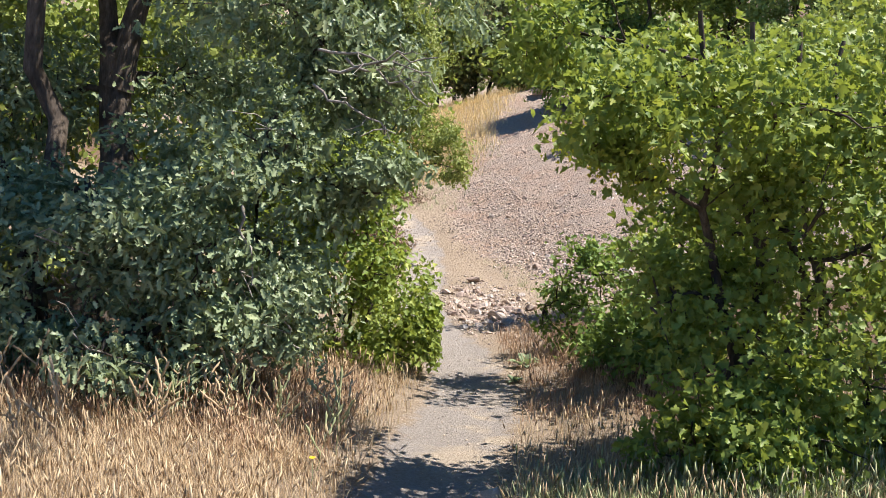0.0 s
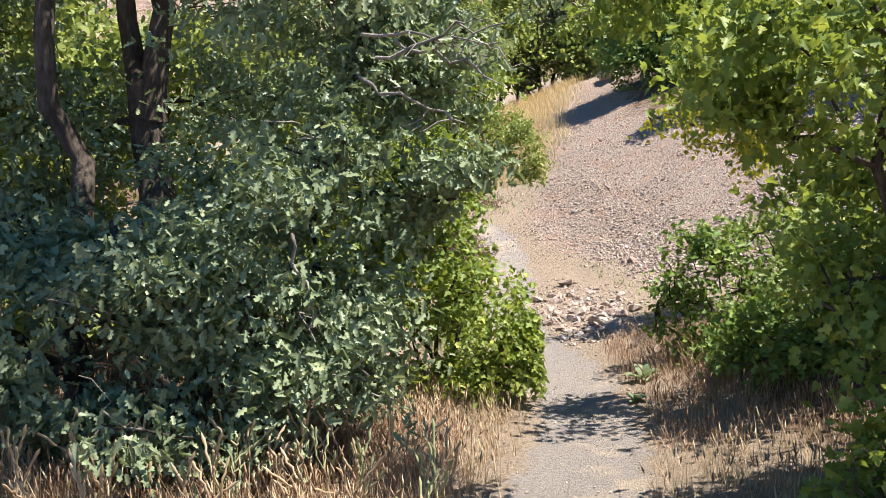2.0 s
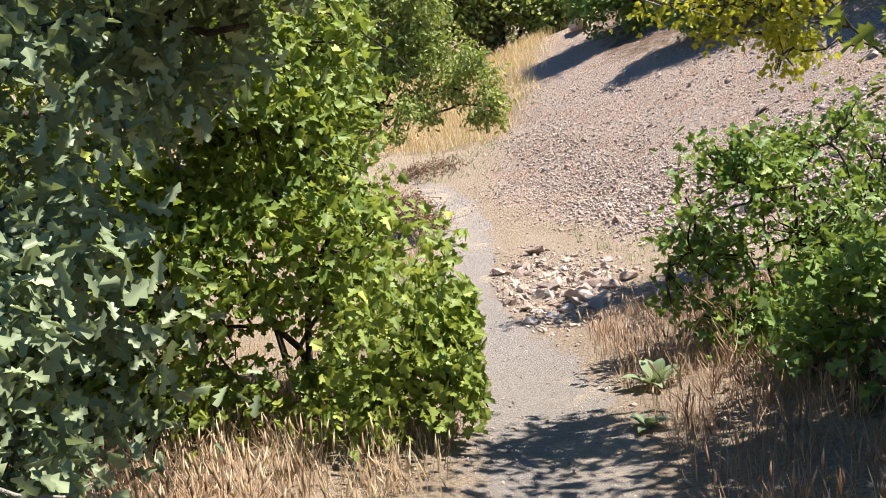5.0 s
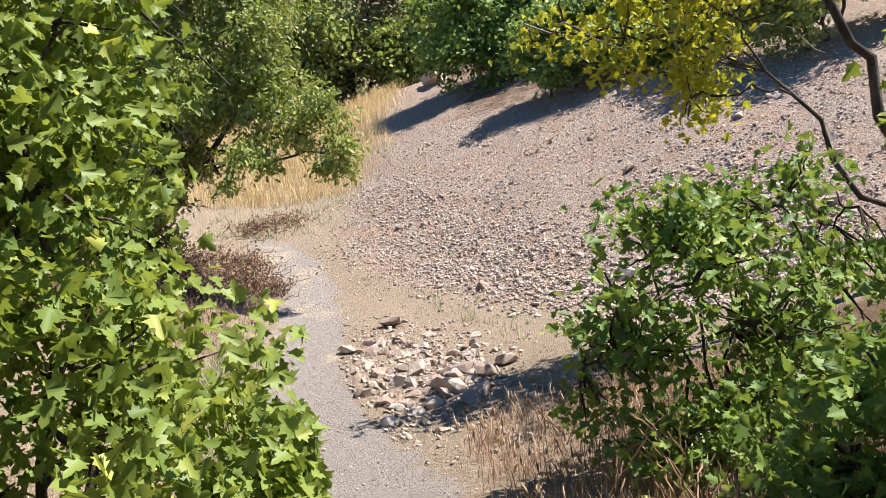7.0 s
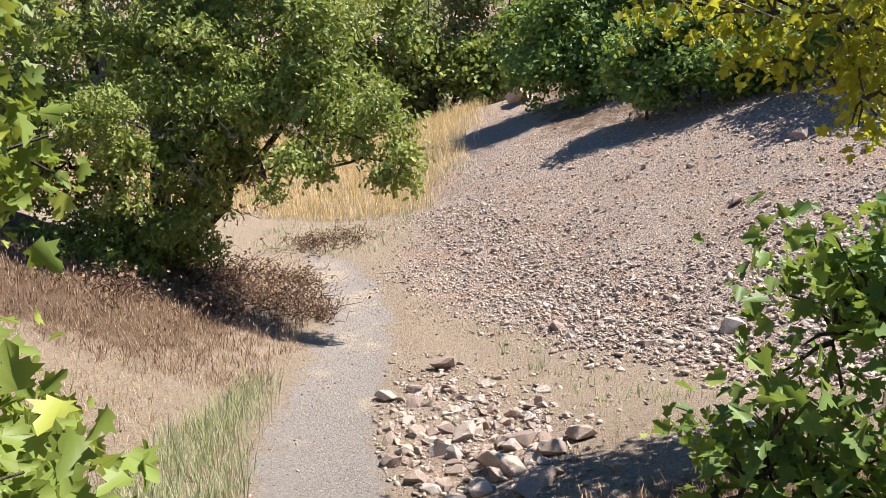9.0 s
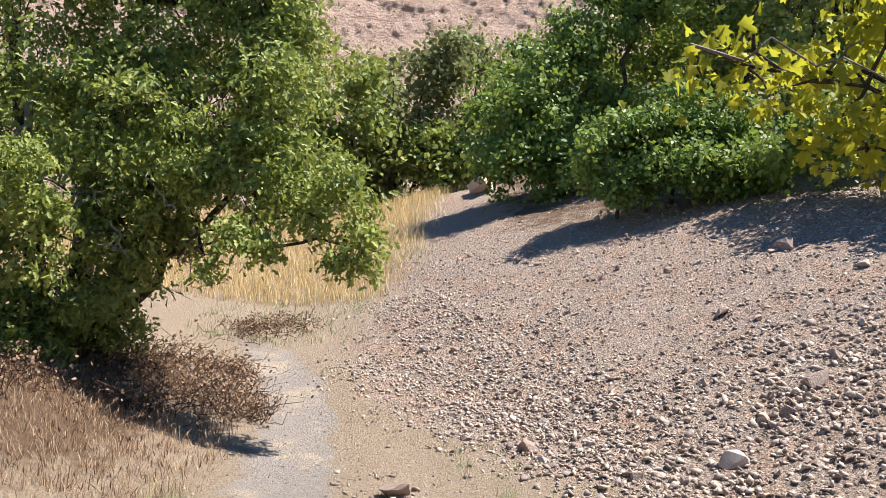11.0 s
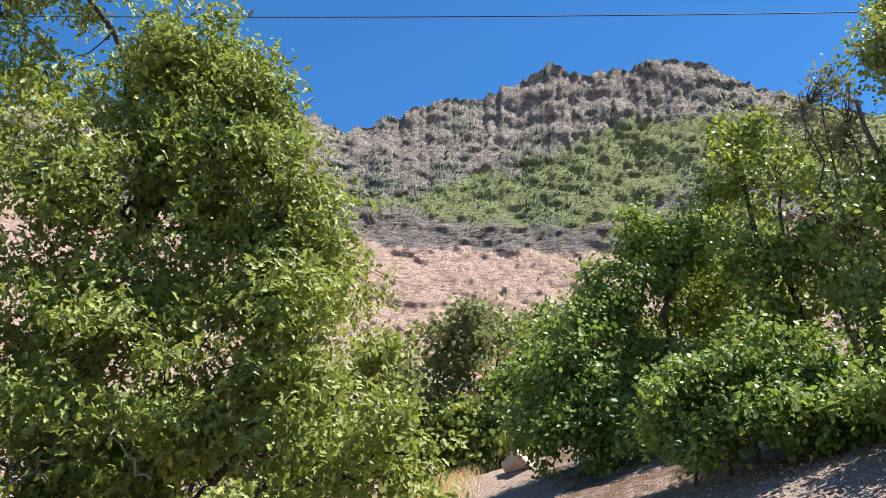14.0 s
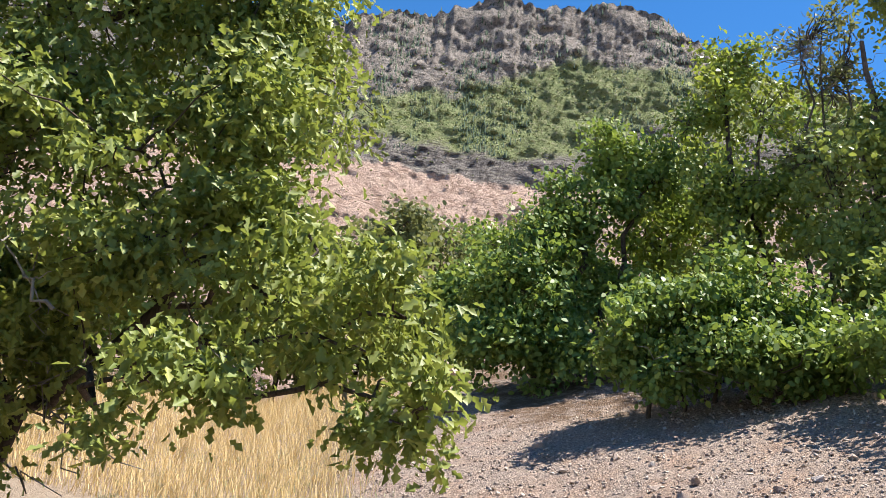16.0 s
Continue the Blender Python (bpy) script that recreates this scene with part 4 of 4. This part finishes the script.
# ---------------------------------------------------------------- stones
def stone_shape(seed, points=13, flat=0.62):
    """An angular broken stone, about one metre across."""
    rng = np.random.default_rng(seed)
    bm = bmesh.new()
    for p in unit(rng.normal(size=(points, 3))) * rng.uniform(0.4, 0.52, (points, 1)) * (1, rng.uniform(0.6, 0.95), flat):
        bm.verts.new(p)
    bmesh.ops.convex_hull(bm, input=bm.verts)
    loose = [v for v in bm.verts if not v.link_faces]
    for v in loose:
        bm.verts.remove(v)
    bm.verts.index_update()
    verts, faces = np.array([v.co for v in bm.verts]), [tuple(v.index for v in f.verts) for f in bm.faces]
    bm.free()
    return verts, faces


SHAPES = [stone_shape(200 + k, 8 + k % 2, 0.4 + 0.06 * (k % 5)) for k in range(10)]


def scatter(name, label, seed, at, sizes_m, parent=None):
    """Many small stones as one heap of single pieces."""
    rng = np.random.default_rng(seed)
    base = 0
    which = rng.integers(len(SHAPES), size=len(at))
    V, L, S = [], [], []
    for k, shape in enumerate(SHAPES):
        mine = which == k
        n = mine.sum()
        if not n:
            continue
        spin = unit(rng.normal(size=(n, 3)) * (0.35, 0.35, 1))
        first = unit(np.cross(spin, rng.normal(size=(n, 3))))
        frames = np.stack([first, np.cross(spin, first), spin], 1)
        place = np.c_[at[mine], height(at[mine, 0], at[mine, 1]) + 0.1 * sizes_m[mine]]
        v, l, s = repeat(*shape, place, frames, sizes_m[mine, None] * rng.uniform(0.75, 1.25, (n, 3)) * (1, 1, 0.75))
        V.append(v), L.append(l + base), S.append(s)
        base += len(v)
    me = np_mesh(name, np.vstack(V), np.concatenate(L), np.concatenate(S), STONES)
    return tagged(new(name, me), label, "stones", kind="stuff")


def in_scree(x, y):
    rise = 0.75 + 0.33 * (x - 1.28) + 0.28 * (y - 9.34) - np.interp(y, [-4, 0, 3, 6.5, 9, 11, 15, 24], [0.4, 0.25, 0.08, 0.18, 0.3, 0.6, 1.45, 3.6])
    return step(rise, -0.35, 0.1) * step(y, 3.0, 5.0) * (1 - step(y, 16.5, 19)) * step(x + 0.35 * (y - 9), -1.5, -0.4) * step(x - 0.12 * (y - 17), -1.0, 0.2)


rng = np.random.default_rng(301)
at = np.c_[rng.uniform(-1.5, 7.5, 84000), rng.uniform(3.5, 18.5, 84000)]
chance = in_scree(at[:, 0], at[:, 1]) * np.clip(1.15 - 0.055 * (at[:, 1] - 6), 0.25, 1)
at = at[rng.random(len(at)) < chance]
scatter("scree", "loose grey and tan broken stones covering the slope", 302, at, 0.011 + 0.02 * rng.pareto(2.1, len(at)).clip(0, 3.6))
belt = np.c_[rng.normal(0, 0.45, 2600), rng.uniform(8.2, 14.5, 2600)]
belt[:, 0] += 1.5 - 0.33 * (belt[:, 1] - 8.2) + 0.25
scatter("rubble", "angular tan and grey stones along the edge of the scree", 307, belt, 0.03 + 0.075 * rng.random(len(belt)) ** 2)
near = np.c_[rng.uniform(0.9, 4.8, 5200), rng.uniform(5.0, 9.2, 5200)]
near = near[rng.random(len(near)) < in_scree(near[:, 0], near[:, 1]) * np.clip(1.2 - 0.3 * (near[:, 1] - 0.35 * near[:, 0] - 5), 0, 1)]
scatter("rubble", "coarse angular rubble at the foot of the scree", 303, near, 0.03 + 0.11 * rng.random(len(near)) ** 2)
gully = np.c_[rng.normal(0.0, 0.35, 1500), rng.uniform(6.5, 11.5, 1500)]
gully[:, 0] += 2.0 - 0.52 * (gully[:, 1] - 6.5)
scatter("rubble", "pale broken stones along the foot of the slope", 304, gully, rng.uniform(0.03, 0.09, len(gully)))
pebbles = np.c_[rng.normal(0, 0.7, 8000), rng.uniform(-5.5, 12, 8000)]
pebbles[:, 0] += trail_x(pebbles[:, 1])
scatter("gravel", "small pebbles on the dusty footpath", 305, pebbles, 0.006 + 0.03 * rng.random(len(pebbles)) ** 3)
heap = np.c_[rng.normal(0.1, 0.42, 2400), rng.normal(4.6, 1.3, 2400)]
heap = heap[heap[:, 0] - trail_x(heap[:, 1]) > 0.35]
scatter("rubble", "small tan stones among the heap of rocks", 306, heap, 0.018 + 0.06 * rng.random(len(heap)) ** 2)


def rock(x, y, size, seed, label, group, flat=0.7):
    """One loose rock: an angular broken block with worn edges, sunk a little into the ground."""
    rng = np.random.default_rng(seed)
    bm = bmesh.new()
    for v in unit(rng.normal(size=(11, 3))) * rng.uniform(0.42, 0.58, (11, 1)) * (1.2, 0.85, flat):
        bm.verts.new(v)
    bmesh.ops.convex_hull(bm, input=bm.verts)
    for v in [v for v in bm.verts if not v.link_faces]:
        bm.verts.remove(v)
    bmesh.ops.dissolve_limit(bm, angle_limit=0.3, verts=bm.verts, edges=bm.edges)
    bmesh.ops.bevel(bm, geom=bm.edges[:], offset=0.018, segments=1, affect="EDGES", clamp_overlap=True)
    bmesh.ops.triangulate(bm, faces=bm.faces)
    bmesh.ops.subdivide_edges(bm, edges=[e for e in bm.edges if e.calc_length() > 0.25], cuts=1)
    for v in bm.verts:
        v.co += 0.035 * noise.noise_vector(v.co * 4 + Vector((seed, 0, 0)))
    me = bpy.data.meshes.new("rock")
    bm.to_mesh(me)
    bm.free()
    me.materials.append(ROCK)
    ob = new("rock", me)
    ob.matrix_world = Matrix.Translation((x, y, lie(x, y) + 0.14 * size)) @ pose(0, 0, 0, rng.uniform(-15, 15), rng.uniform(-15, 15), rng.uniform(0, 360)) @ Matrix.Scale(size, 4)
    return tagged(ob, label, "rock", group)


def rock_field(label, group, seed, spots):
    """Rocks that share six shapes."""
    rng = np.random.default_rng(seed)
    first = {}
    for x, y, size in spots:
        k = int(rng.integers(6))
        if k not in first:
            first[k] = rock(x, y, size, seed * 10 + k, label, group)
        else:
            m = Matrix.Translation((x, y, lie(x, y) + 0.12 * size)) @ pose(0, 0, 0, rng.uniform(-20, 20), rng.uniform(-20, 20), rng.uniform(0, 360)) @ Matrix.Diagonal((*(size * rng.uniform(0.8, 1.2, 3)), 1))
            ob = copy_thing(first[k], Matrix.Identity(4))
            ob.matrix_world = m


rng = np.random.default_rng(40)
spots = [(0.05 + rng.normal(0, 0.34), 4.4 + rng.normal(0, 0.9), 0.06 + 0.1 * rng.random() ** 2) for _ in range(420)]
spots = [s for s in spots if s[0] - trail_x(s[1]) > 0.42 and s[0] < 1.0][:200]
rock_field("broken tan rock lying in the heap beside the footpath", "rocks heaped beside the footpath", 41, spots)
rock_field("large tan rock at the front of the heap", "large rocks of the heap", 42, [(0.14, 4.35, 0.24), (0.34, 3.55, 0.27), (0.02, 4.05, 0.2), (0.62, 3.7, 0.19), (0.45, 4.0, 0.2), (-0.1, 6.4, 0.26), (0.5, 3.2, 0.22), (0.8, 3.9, 0.2)])
rock(-0.48, 5.5, 0.24, 431, "orange-tan flat rock at the edge of the footpath", "", 0.45)
rock(0.28, -3.45, 0.2, 432, "pale grey rock beside the footpath in the weeds", "")
spots = []
while len(spots) < 120:
    x, y = rng.uniform(0, 6.5), rng.uniform(6, 16)
    if rng.random() < in_scree(np.array(x), np.array(y)) and rng.random() < 1.25 - 0.06 * y:
        spots.append((x, y, 0.09 + 0.06 * min(rng.pareto(2.2), 2.2)))
rock_field("loose grey-tan rock resting on the scree", "rocks on the scree", 44, spots)
rock(3.59, 7.67, 0.34, 451, "large pale grey rock on the scree", "")
rock(2.55, 6.83, 0.26, 452, "pale tan rock on the scree", "")
rock(3.48, 9.96, 0.24, 453, "upright pale rock on the scree", "", 1.0)
rock(4.9, 11.6, 0.36, 454, "pale rock below the shaded bushes", "")
rock(6.97, 15.5, 0.6, 455, "tan rock under the shaded trees", "")
rock(1.5, 22.6, 1.1, 456, "large pale boulder at the edge of the golden meadow", "", 0.62)

# ---------------------------------------------------------------- weeds and dead wood
def weed_stalk(x, y, tall, seed, paint, label, fat=1.0):
    """A dry weed: a stem with short side shoots and a bumpy seed spike on each."""
    rng = np.random.default_rng(seed)
    thing = tagged(new("weed_stalk"), label, "weed", "dry weed stalks")
    thing.location = (x, y, lie(x, y) - 0.01)
    stem = bend(rng, (0, 0, 0), (rng.normal(0, 0.06), rng.normal(0, 0.06), tall), 7, 0.04)
    part("stem", np_mesh("stem", *joined([tube(stem, np.linspace(0.005, 0.002, 7) * fat, 5)]), paint, True), thing)
    shoots = [(stem[k], stem[k] + (rng.normal(0, 0.09), rng.normal(0, 0.09), 0.12 + 0.08 * rng.random())) for k in (2, 3, 4, 5)] + [(stem[-2], stem[-1])]
    for a, b in shoots:
        way = bend(rng, a, b, 8, 0.05)
        bumps = 0.003 * fat + 0.007 * fat * np.abs(np.sin(np.linspace(0.6, 9.5, 8))) * np.linspace(0.5, 1, 8)
        bumps[-1] = 0.002
        part("seed_spike", np_mesh("seed_spike", *joined([tube(way, bumps, 6)]), paint, True), thing)
    return thing


rng = np.random.default_rng(90)
for k in range(26):
    weed_stalk(-1.25 + rng.uniform(-0.65, 0.6), -2.75 + rng.normal(0, 0.22), rng.uniform(0.3, 0.5), 900 + k, STRAW if k % 3 else SAGE_GRASS, "dry straw-coloured weed with seed spikes")
for k in range(16):
    weed_stalk(rng.uniform(-3.2, -1.6), rng.uniform(-3.9, -3.0), rng.uniform(0.3, 0.5), 940 + k, STRAW, "dry straw-coloured weed with seed spikes")
for k in range(12):
    weed_stalk(rng.uniform(0.6, 1.1), rng.uniform(-0.6, 1.8), rng.uniform(0.18, 0.34), 970 + k, RUST_STRAW, "rusty brown dead weed beside the footpath", 0.45)


def dead_brush(x, y, wide, tall, seed, label):
    """A tangle of dead stems that lean every way, with curled dry leaves caught in it."""
    rng = np.random.default_rng(seed)
    thing = tagged(new("dead_brush"), label, "brush", "dead brush under the oak")
    thing.location = (x, y, lie(x, y))
    stems, tips = [], []
    for k in range(70):
        root = np.array((*rng.normal(0, 0.3 * wide, 2), 0.0))
        root[2] = lie(x + root[0], y + root[1]) - lie(x, y) - 0.02
        tip = root + (*rng.normal(0, 0.35 * wide, 2), tall * rng.uniform(0.3, 1.1))
        way = bend(rng, root, tip, 6, 0.2)
        stems.append(tube(way, np.linspace(0.006, 0.002, 6), 4))
        tips.extend(way[2:])
    tagged(part("stem_tangle", np_mesh("stem_tangle", *joined(stems), DRY_STEM, True), thing, "dark brown dead stems"), kind="stuff")
    tips = np.array(tips)
    at = tips[rng.integers(len(tips), size=420)] + rng.normal(size=(420, 3)) * 0.035
    at[:, 2] = np.maximum(at[:, 2], height(x + at[:, 0], y + at[:, 1]) - lie(x, y) + 0.01)
    normal = unit(rng.normal(size=(420, 3)) + (0, 0, 0.4))
    along = unit(np.cross(normal, rng.normal(size=(420, 3))))
    leaves = repeat(*SIMPLE, at, np.stack([np.cross(along, normal), along, normal], 1), rng.uniform(0.025, 0.05, (420, 1)) * np.ones(3))
    tagged(part("leaf_litter", np_mesh("leaf_litter", *leaves, BROWN_STRAW), thing, "curled rusty dry leaves"), kind="stuff")
    return thing


DRY_STEM = bark_material("dead_stem", (0.06, 0.035, 0.025), (0.2, 0.125, 0.085))
BRUSH = ((-2.05, 9.9, 0.7, 0.3), (-1.75, 9.2, 0.6, 0.28), (-2.7, 10.4, 0.8, 0.3), (-2.6, 8.2, 0.8, 0.25), (-2.45, 13.1, 0.8, 0.22), (-2.0, 13.6, 0.8, 0.15), (-3.1, 9.4, 0.8, 0.3), (-2.35, 9.3, 0.6, 0.25), (-3.4, 7.4, 0.8, 0.22), (-2.3, 10.9, 0.6, 0.22))
for k, (x, y, wide, tall) in enumerate(BRUSH):
    dead_brush(x, y, wide, tall, 1200 + k, "dark rusty tangle of dead brush on the bank")


def rosette(x, y, size, seed, label):
    """A pale broad-leaved weed: a ring of arching leaves."""
    rng = np.random.default_rng(seed)
    thing = tagged(new("broadleaf_weed"), label, "weed")
    thing.location = (x, y, lie(x, y))
    for k in range(11):
        turn, up = k * 2.4, rng.uniform(0.5, 1.2)
        along = np.array((math.cos(turn), math.sin(turn), 0.0))
        t = np.linspace(0, 1, 7)[:, None]
        mid = size * (along * t * math.cos(up) + np.array((0, 0, 1)) * (t * math.sin(up) - 0.35 * t**2))
        across = np.array((-math.sin(turn), math.cos(turn), 0.0)) * size * 0.17 * np.sin(np.pi * (0.08 + 0.9 * t))
        lift = np.array((0, 0, 1)) * size * 0.05 * np.sin(np.pi * t)
        verts = np.vstack([mid - across + lift, mid, mid + across + lift])
        faces = [(i + 7 * j, i + 1 + 7 * j, i + 8 + 7 * j, i + 7 + 7 * j) for i in range(6) for j in (0, 1)]
        part("leaf", np_mesh("leaf", verts, [c for f in faces for c in f], [4] * len(faces), GREY_LEAF, True), thing)
    return thing


rosette(0.62, 0.55, 0.24, 1, "pale grey-green broad-leaved weed beside the footpath")
rosette(0.5, -0.2, 0.14, 2, "small grey-green weed beside the footpath")
rosette(1.6, 3.2, 0.2, 3, "grey-green weed among the dry grass")

flower = tagged(new("yellow_flower"), "small yellow flower on a thin green stem", "flower")
flower.location = (-0.72, -3.62, lie(-0.72, -3.62))
m = Nodes("yellow_petal")
PETAL = m.finish(m.ramp(m.noise(60), [(0.3, (0.75, 0.42, 0.01)), (0.7, (0.85, 0.6, 0.02))]), 0.6, 0.3)
part("stem", np_mesh("stem", *joined([tube([(0, 0, 0), (0.01, 0, 0.1), (0, 0.01, 0.2)], [0.003, 0.0025, 0.002], 5)]), SAGE_GRASS, True), flower)
for k in range(8):
    a = k * math.pi / 4
    d, e = np.array((math.cos(a), math.sin(a), 0.35)), np.array((-math.sin(a), math.cos(a), 0))
    c = np.array((0, 0.01, 0.2))
    part("petal", np_mesh("petal", [c, c + 0.012 * d + 0.006 * e, c + 0.022 * d, c + 0.012 * d - 0.006 * e], [0, 1, 2, 3], [4], PETAL), flower)

limb_rng = np.random.default_rng(77)
dead = tagged(new("dead_limb"), "bleached broken limb hanging in the spreading oak", "branch")
dead.location = (-4.15, 8.75, 2.5)
part("limb", np_mesh("limb", *joined([tube(bend(limb_rng, (-0.08, 0, 0), (0.05, 0.4, 1.1), 9, 0.12), np.linspace(0.035, 0.05, 9), 8)]), TWIG, True), dead)
for b in ((0.35, -0.2, -0.25), (-0.3, -0.1, -0.3), (0.2, -0.2, 0.6)):
    part("twig", np_mesh("twig", *joined([tube(bend(limb_rng, (-0.05, 0, 0.15), b, 7, 0.2), np.linspace(0.018, 0.004, 7), 5)]), TWIG, True), dead)
for k, (x, y, z, dx, dz) in enumerate([(-1.05, 8.3, 2.35, 0.45, -0.4), (-2.3, 8.2, 2.35, -0.3, 0.3), (-2.9, 8.2, 2.2, 0.25, -0.35), (-3.0, 8.3, 2.5, -0.35, -0.2), (-1.1, -2.2, 3.0, 0.8, -0.12), (-1.0, -2.3, 2.85, 0.75, 0.12), (-1.1, -2.3, 2.75, 0.6, -0.3), (-0.9, -2.2, 2.95, 0.6, -0.3), (-1.5, -2.5, 1.9, 0.12, -0.6), (-1.25, -2.3, 1.35, 0.1, -0.45)]):
    stick = tagged(new("dead_branch"), "thin bare grey branch among the oak leaves", "branch", "bare branches in the oaks")
    stick.location = (x, y, z)
    main = bend(limb_rng, (0, 0, 0), (dx, -0.1, dz), 9, 0.12)
    part("stem", np_mesh("stem", *joined([tube(main, np.linspace(0.012, 0.004, 9), 6)]), TWIG, True), stick)
    for j in (3, 5, 6, 7):
        part("twig", np_mesh("twig", *joined([tube(bend(limb_rng, main[j], main[j] + limb_rng.normal(size=3) * 0.14, 6, 0.2), np.linspace(0.006, 0.002, 6), 4)]), TWIG, True), stick)

# ---------------------------------------------------------------- mountain growth
TUFT = stone_shape(700, 10, 0.8)
CONE = (np.array([(0.16 * math.cos(a), 0.16 * math.sin(a), 0) for a in np.linspace(0, 2 * math.pi, 7)[:6]] + [(0, 0, 1)], float), [(k, (k + 1) % 6, 6) for k in range(6)])
m = Nodes("far_scrub")
pick = m.tree.nodes.new("ShaderNodeNewGeometry").outputs["Random Per Island"]
FAR_SCRUB = m.finish(m.ramp(pick, [(0.0, (0.10, 0.13, 0.05)), (0.5, (0.18, 0.22, 0.085)), (1.0, (0.28, 0.31, 0.13))]), 0.9, 0.1)
m = Nodes("far_conifer")
pick = m.tree.nodes.new("ShaderNodeNewGeometry").outputs["Random Per Island"]
FAR_CONIFER = m.finish(m.ramp(pick, [(0.0, (0.03, 0.05, 0.035)), (1.0, (0.075, 0.1, 0.06))]), 0.9, 0.1)
rng = np.random.default_rng(71)
scrub_w, pink_w = np.array(scrubs), np.array(pinks)
share = np.clip(scrub_w - 0.35, 0, 1) + 0.06 * (pink_w < 0.5) + 0.035
rows_at, cols_at = np.divmod(np.arange(len(share)), cols)
share = share * (np.abs(az_grid[cols_at] - 3) < 24) * (rows_at < 160) * (rows_at > 50)
pick = rng.choice(len(share), 3200, p=share / share.sum())
place = mountain_verts[pick] + rng.normal(0, 0.8, (len(pick), 3)) * (1, 1, 0.2)
size = (0.0038 * np.linalg.norm(place[:, :2], axis=1) * rng.uniform(0.35, 1.2, len(pick)))[:, None] * np.array([1.0, 1.0, 0.8])
turn = rng.uniform(0, 2 * np.pi, len(pick))
zero, one = np.zeros(len(pick)), np.ones(len(pick))
frames = np.stack([np.stack([np.cos(turn), np.sin(turn), zero], 1), np.stack([-np.sin(turn), np.cos(turn), zero], 1), np.stack([zero, zero, one], 1)], 1)
tagged(new("mountain_scrub", np_mesh("mountain_scrub", *repeat(*TUFT, place, frames, size), FAR_SCRUB)), "green shrubs scattered over the mountainside", "shrubs", kind="stuff")
share = (rows_at > 118) * (np.abs(az_grid[cols_at] - 4) < 22) * np.array([max(0.0, noise.noise((az_grid[c] * 0.35, r * 0.053, 5.0)) + 0.12) for r, c in zip(rows_at, cols_at)])
pick = rng.choice(len(share), 2600, p=share / share.sum())
place = mountain_verts[pick] - (0, 0, 1.0)
size = rng.uniform(1.4, 3.8, len(pick))[:, None] * np.array([0.9, 0.9, 1.0])
tagged(new("mountain_conifers", np_mesh("mountain_conifers", *repeat(*CONE, place, frames[rng.integers(len(frames), size=len(pick))], size), FAR_CONIFER)), "dark conifers scattered along the mountain ridge", "trees", kind="stuff")

# ---------------------------------------------------------------- overhead cable
s = np.linspace(-1, 1, 60)
cable_way = np.c_[60 * s, np.full(60, 18.1) + 0.28 * s, 13.76 + 1.09 * s + 2.8 * s**2]
tagged(new("overhead_cable", np_mesh("overhead_cable", *joined([tube(cable_way, np.full(60, 0.013), 6)]), CABLE, True)), "thin black cable strung across the sky", "cable")
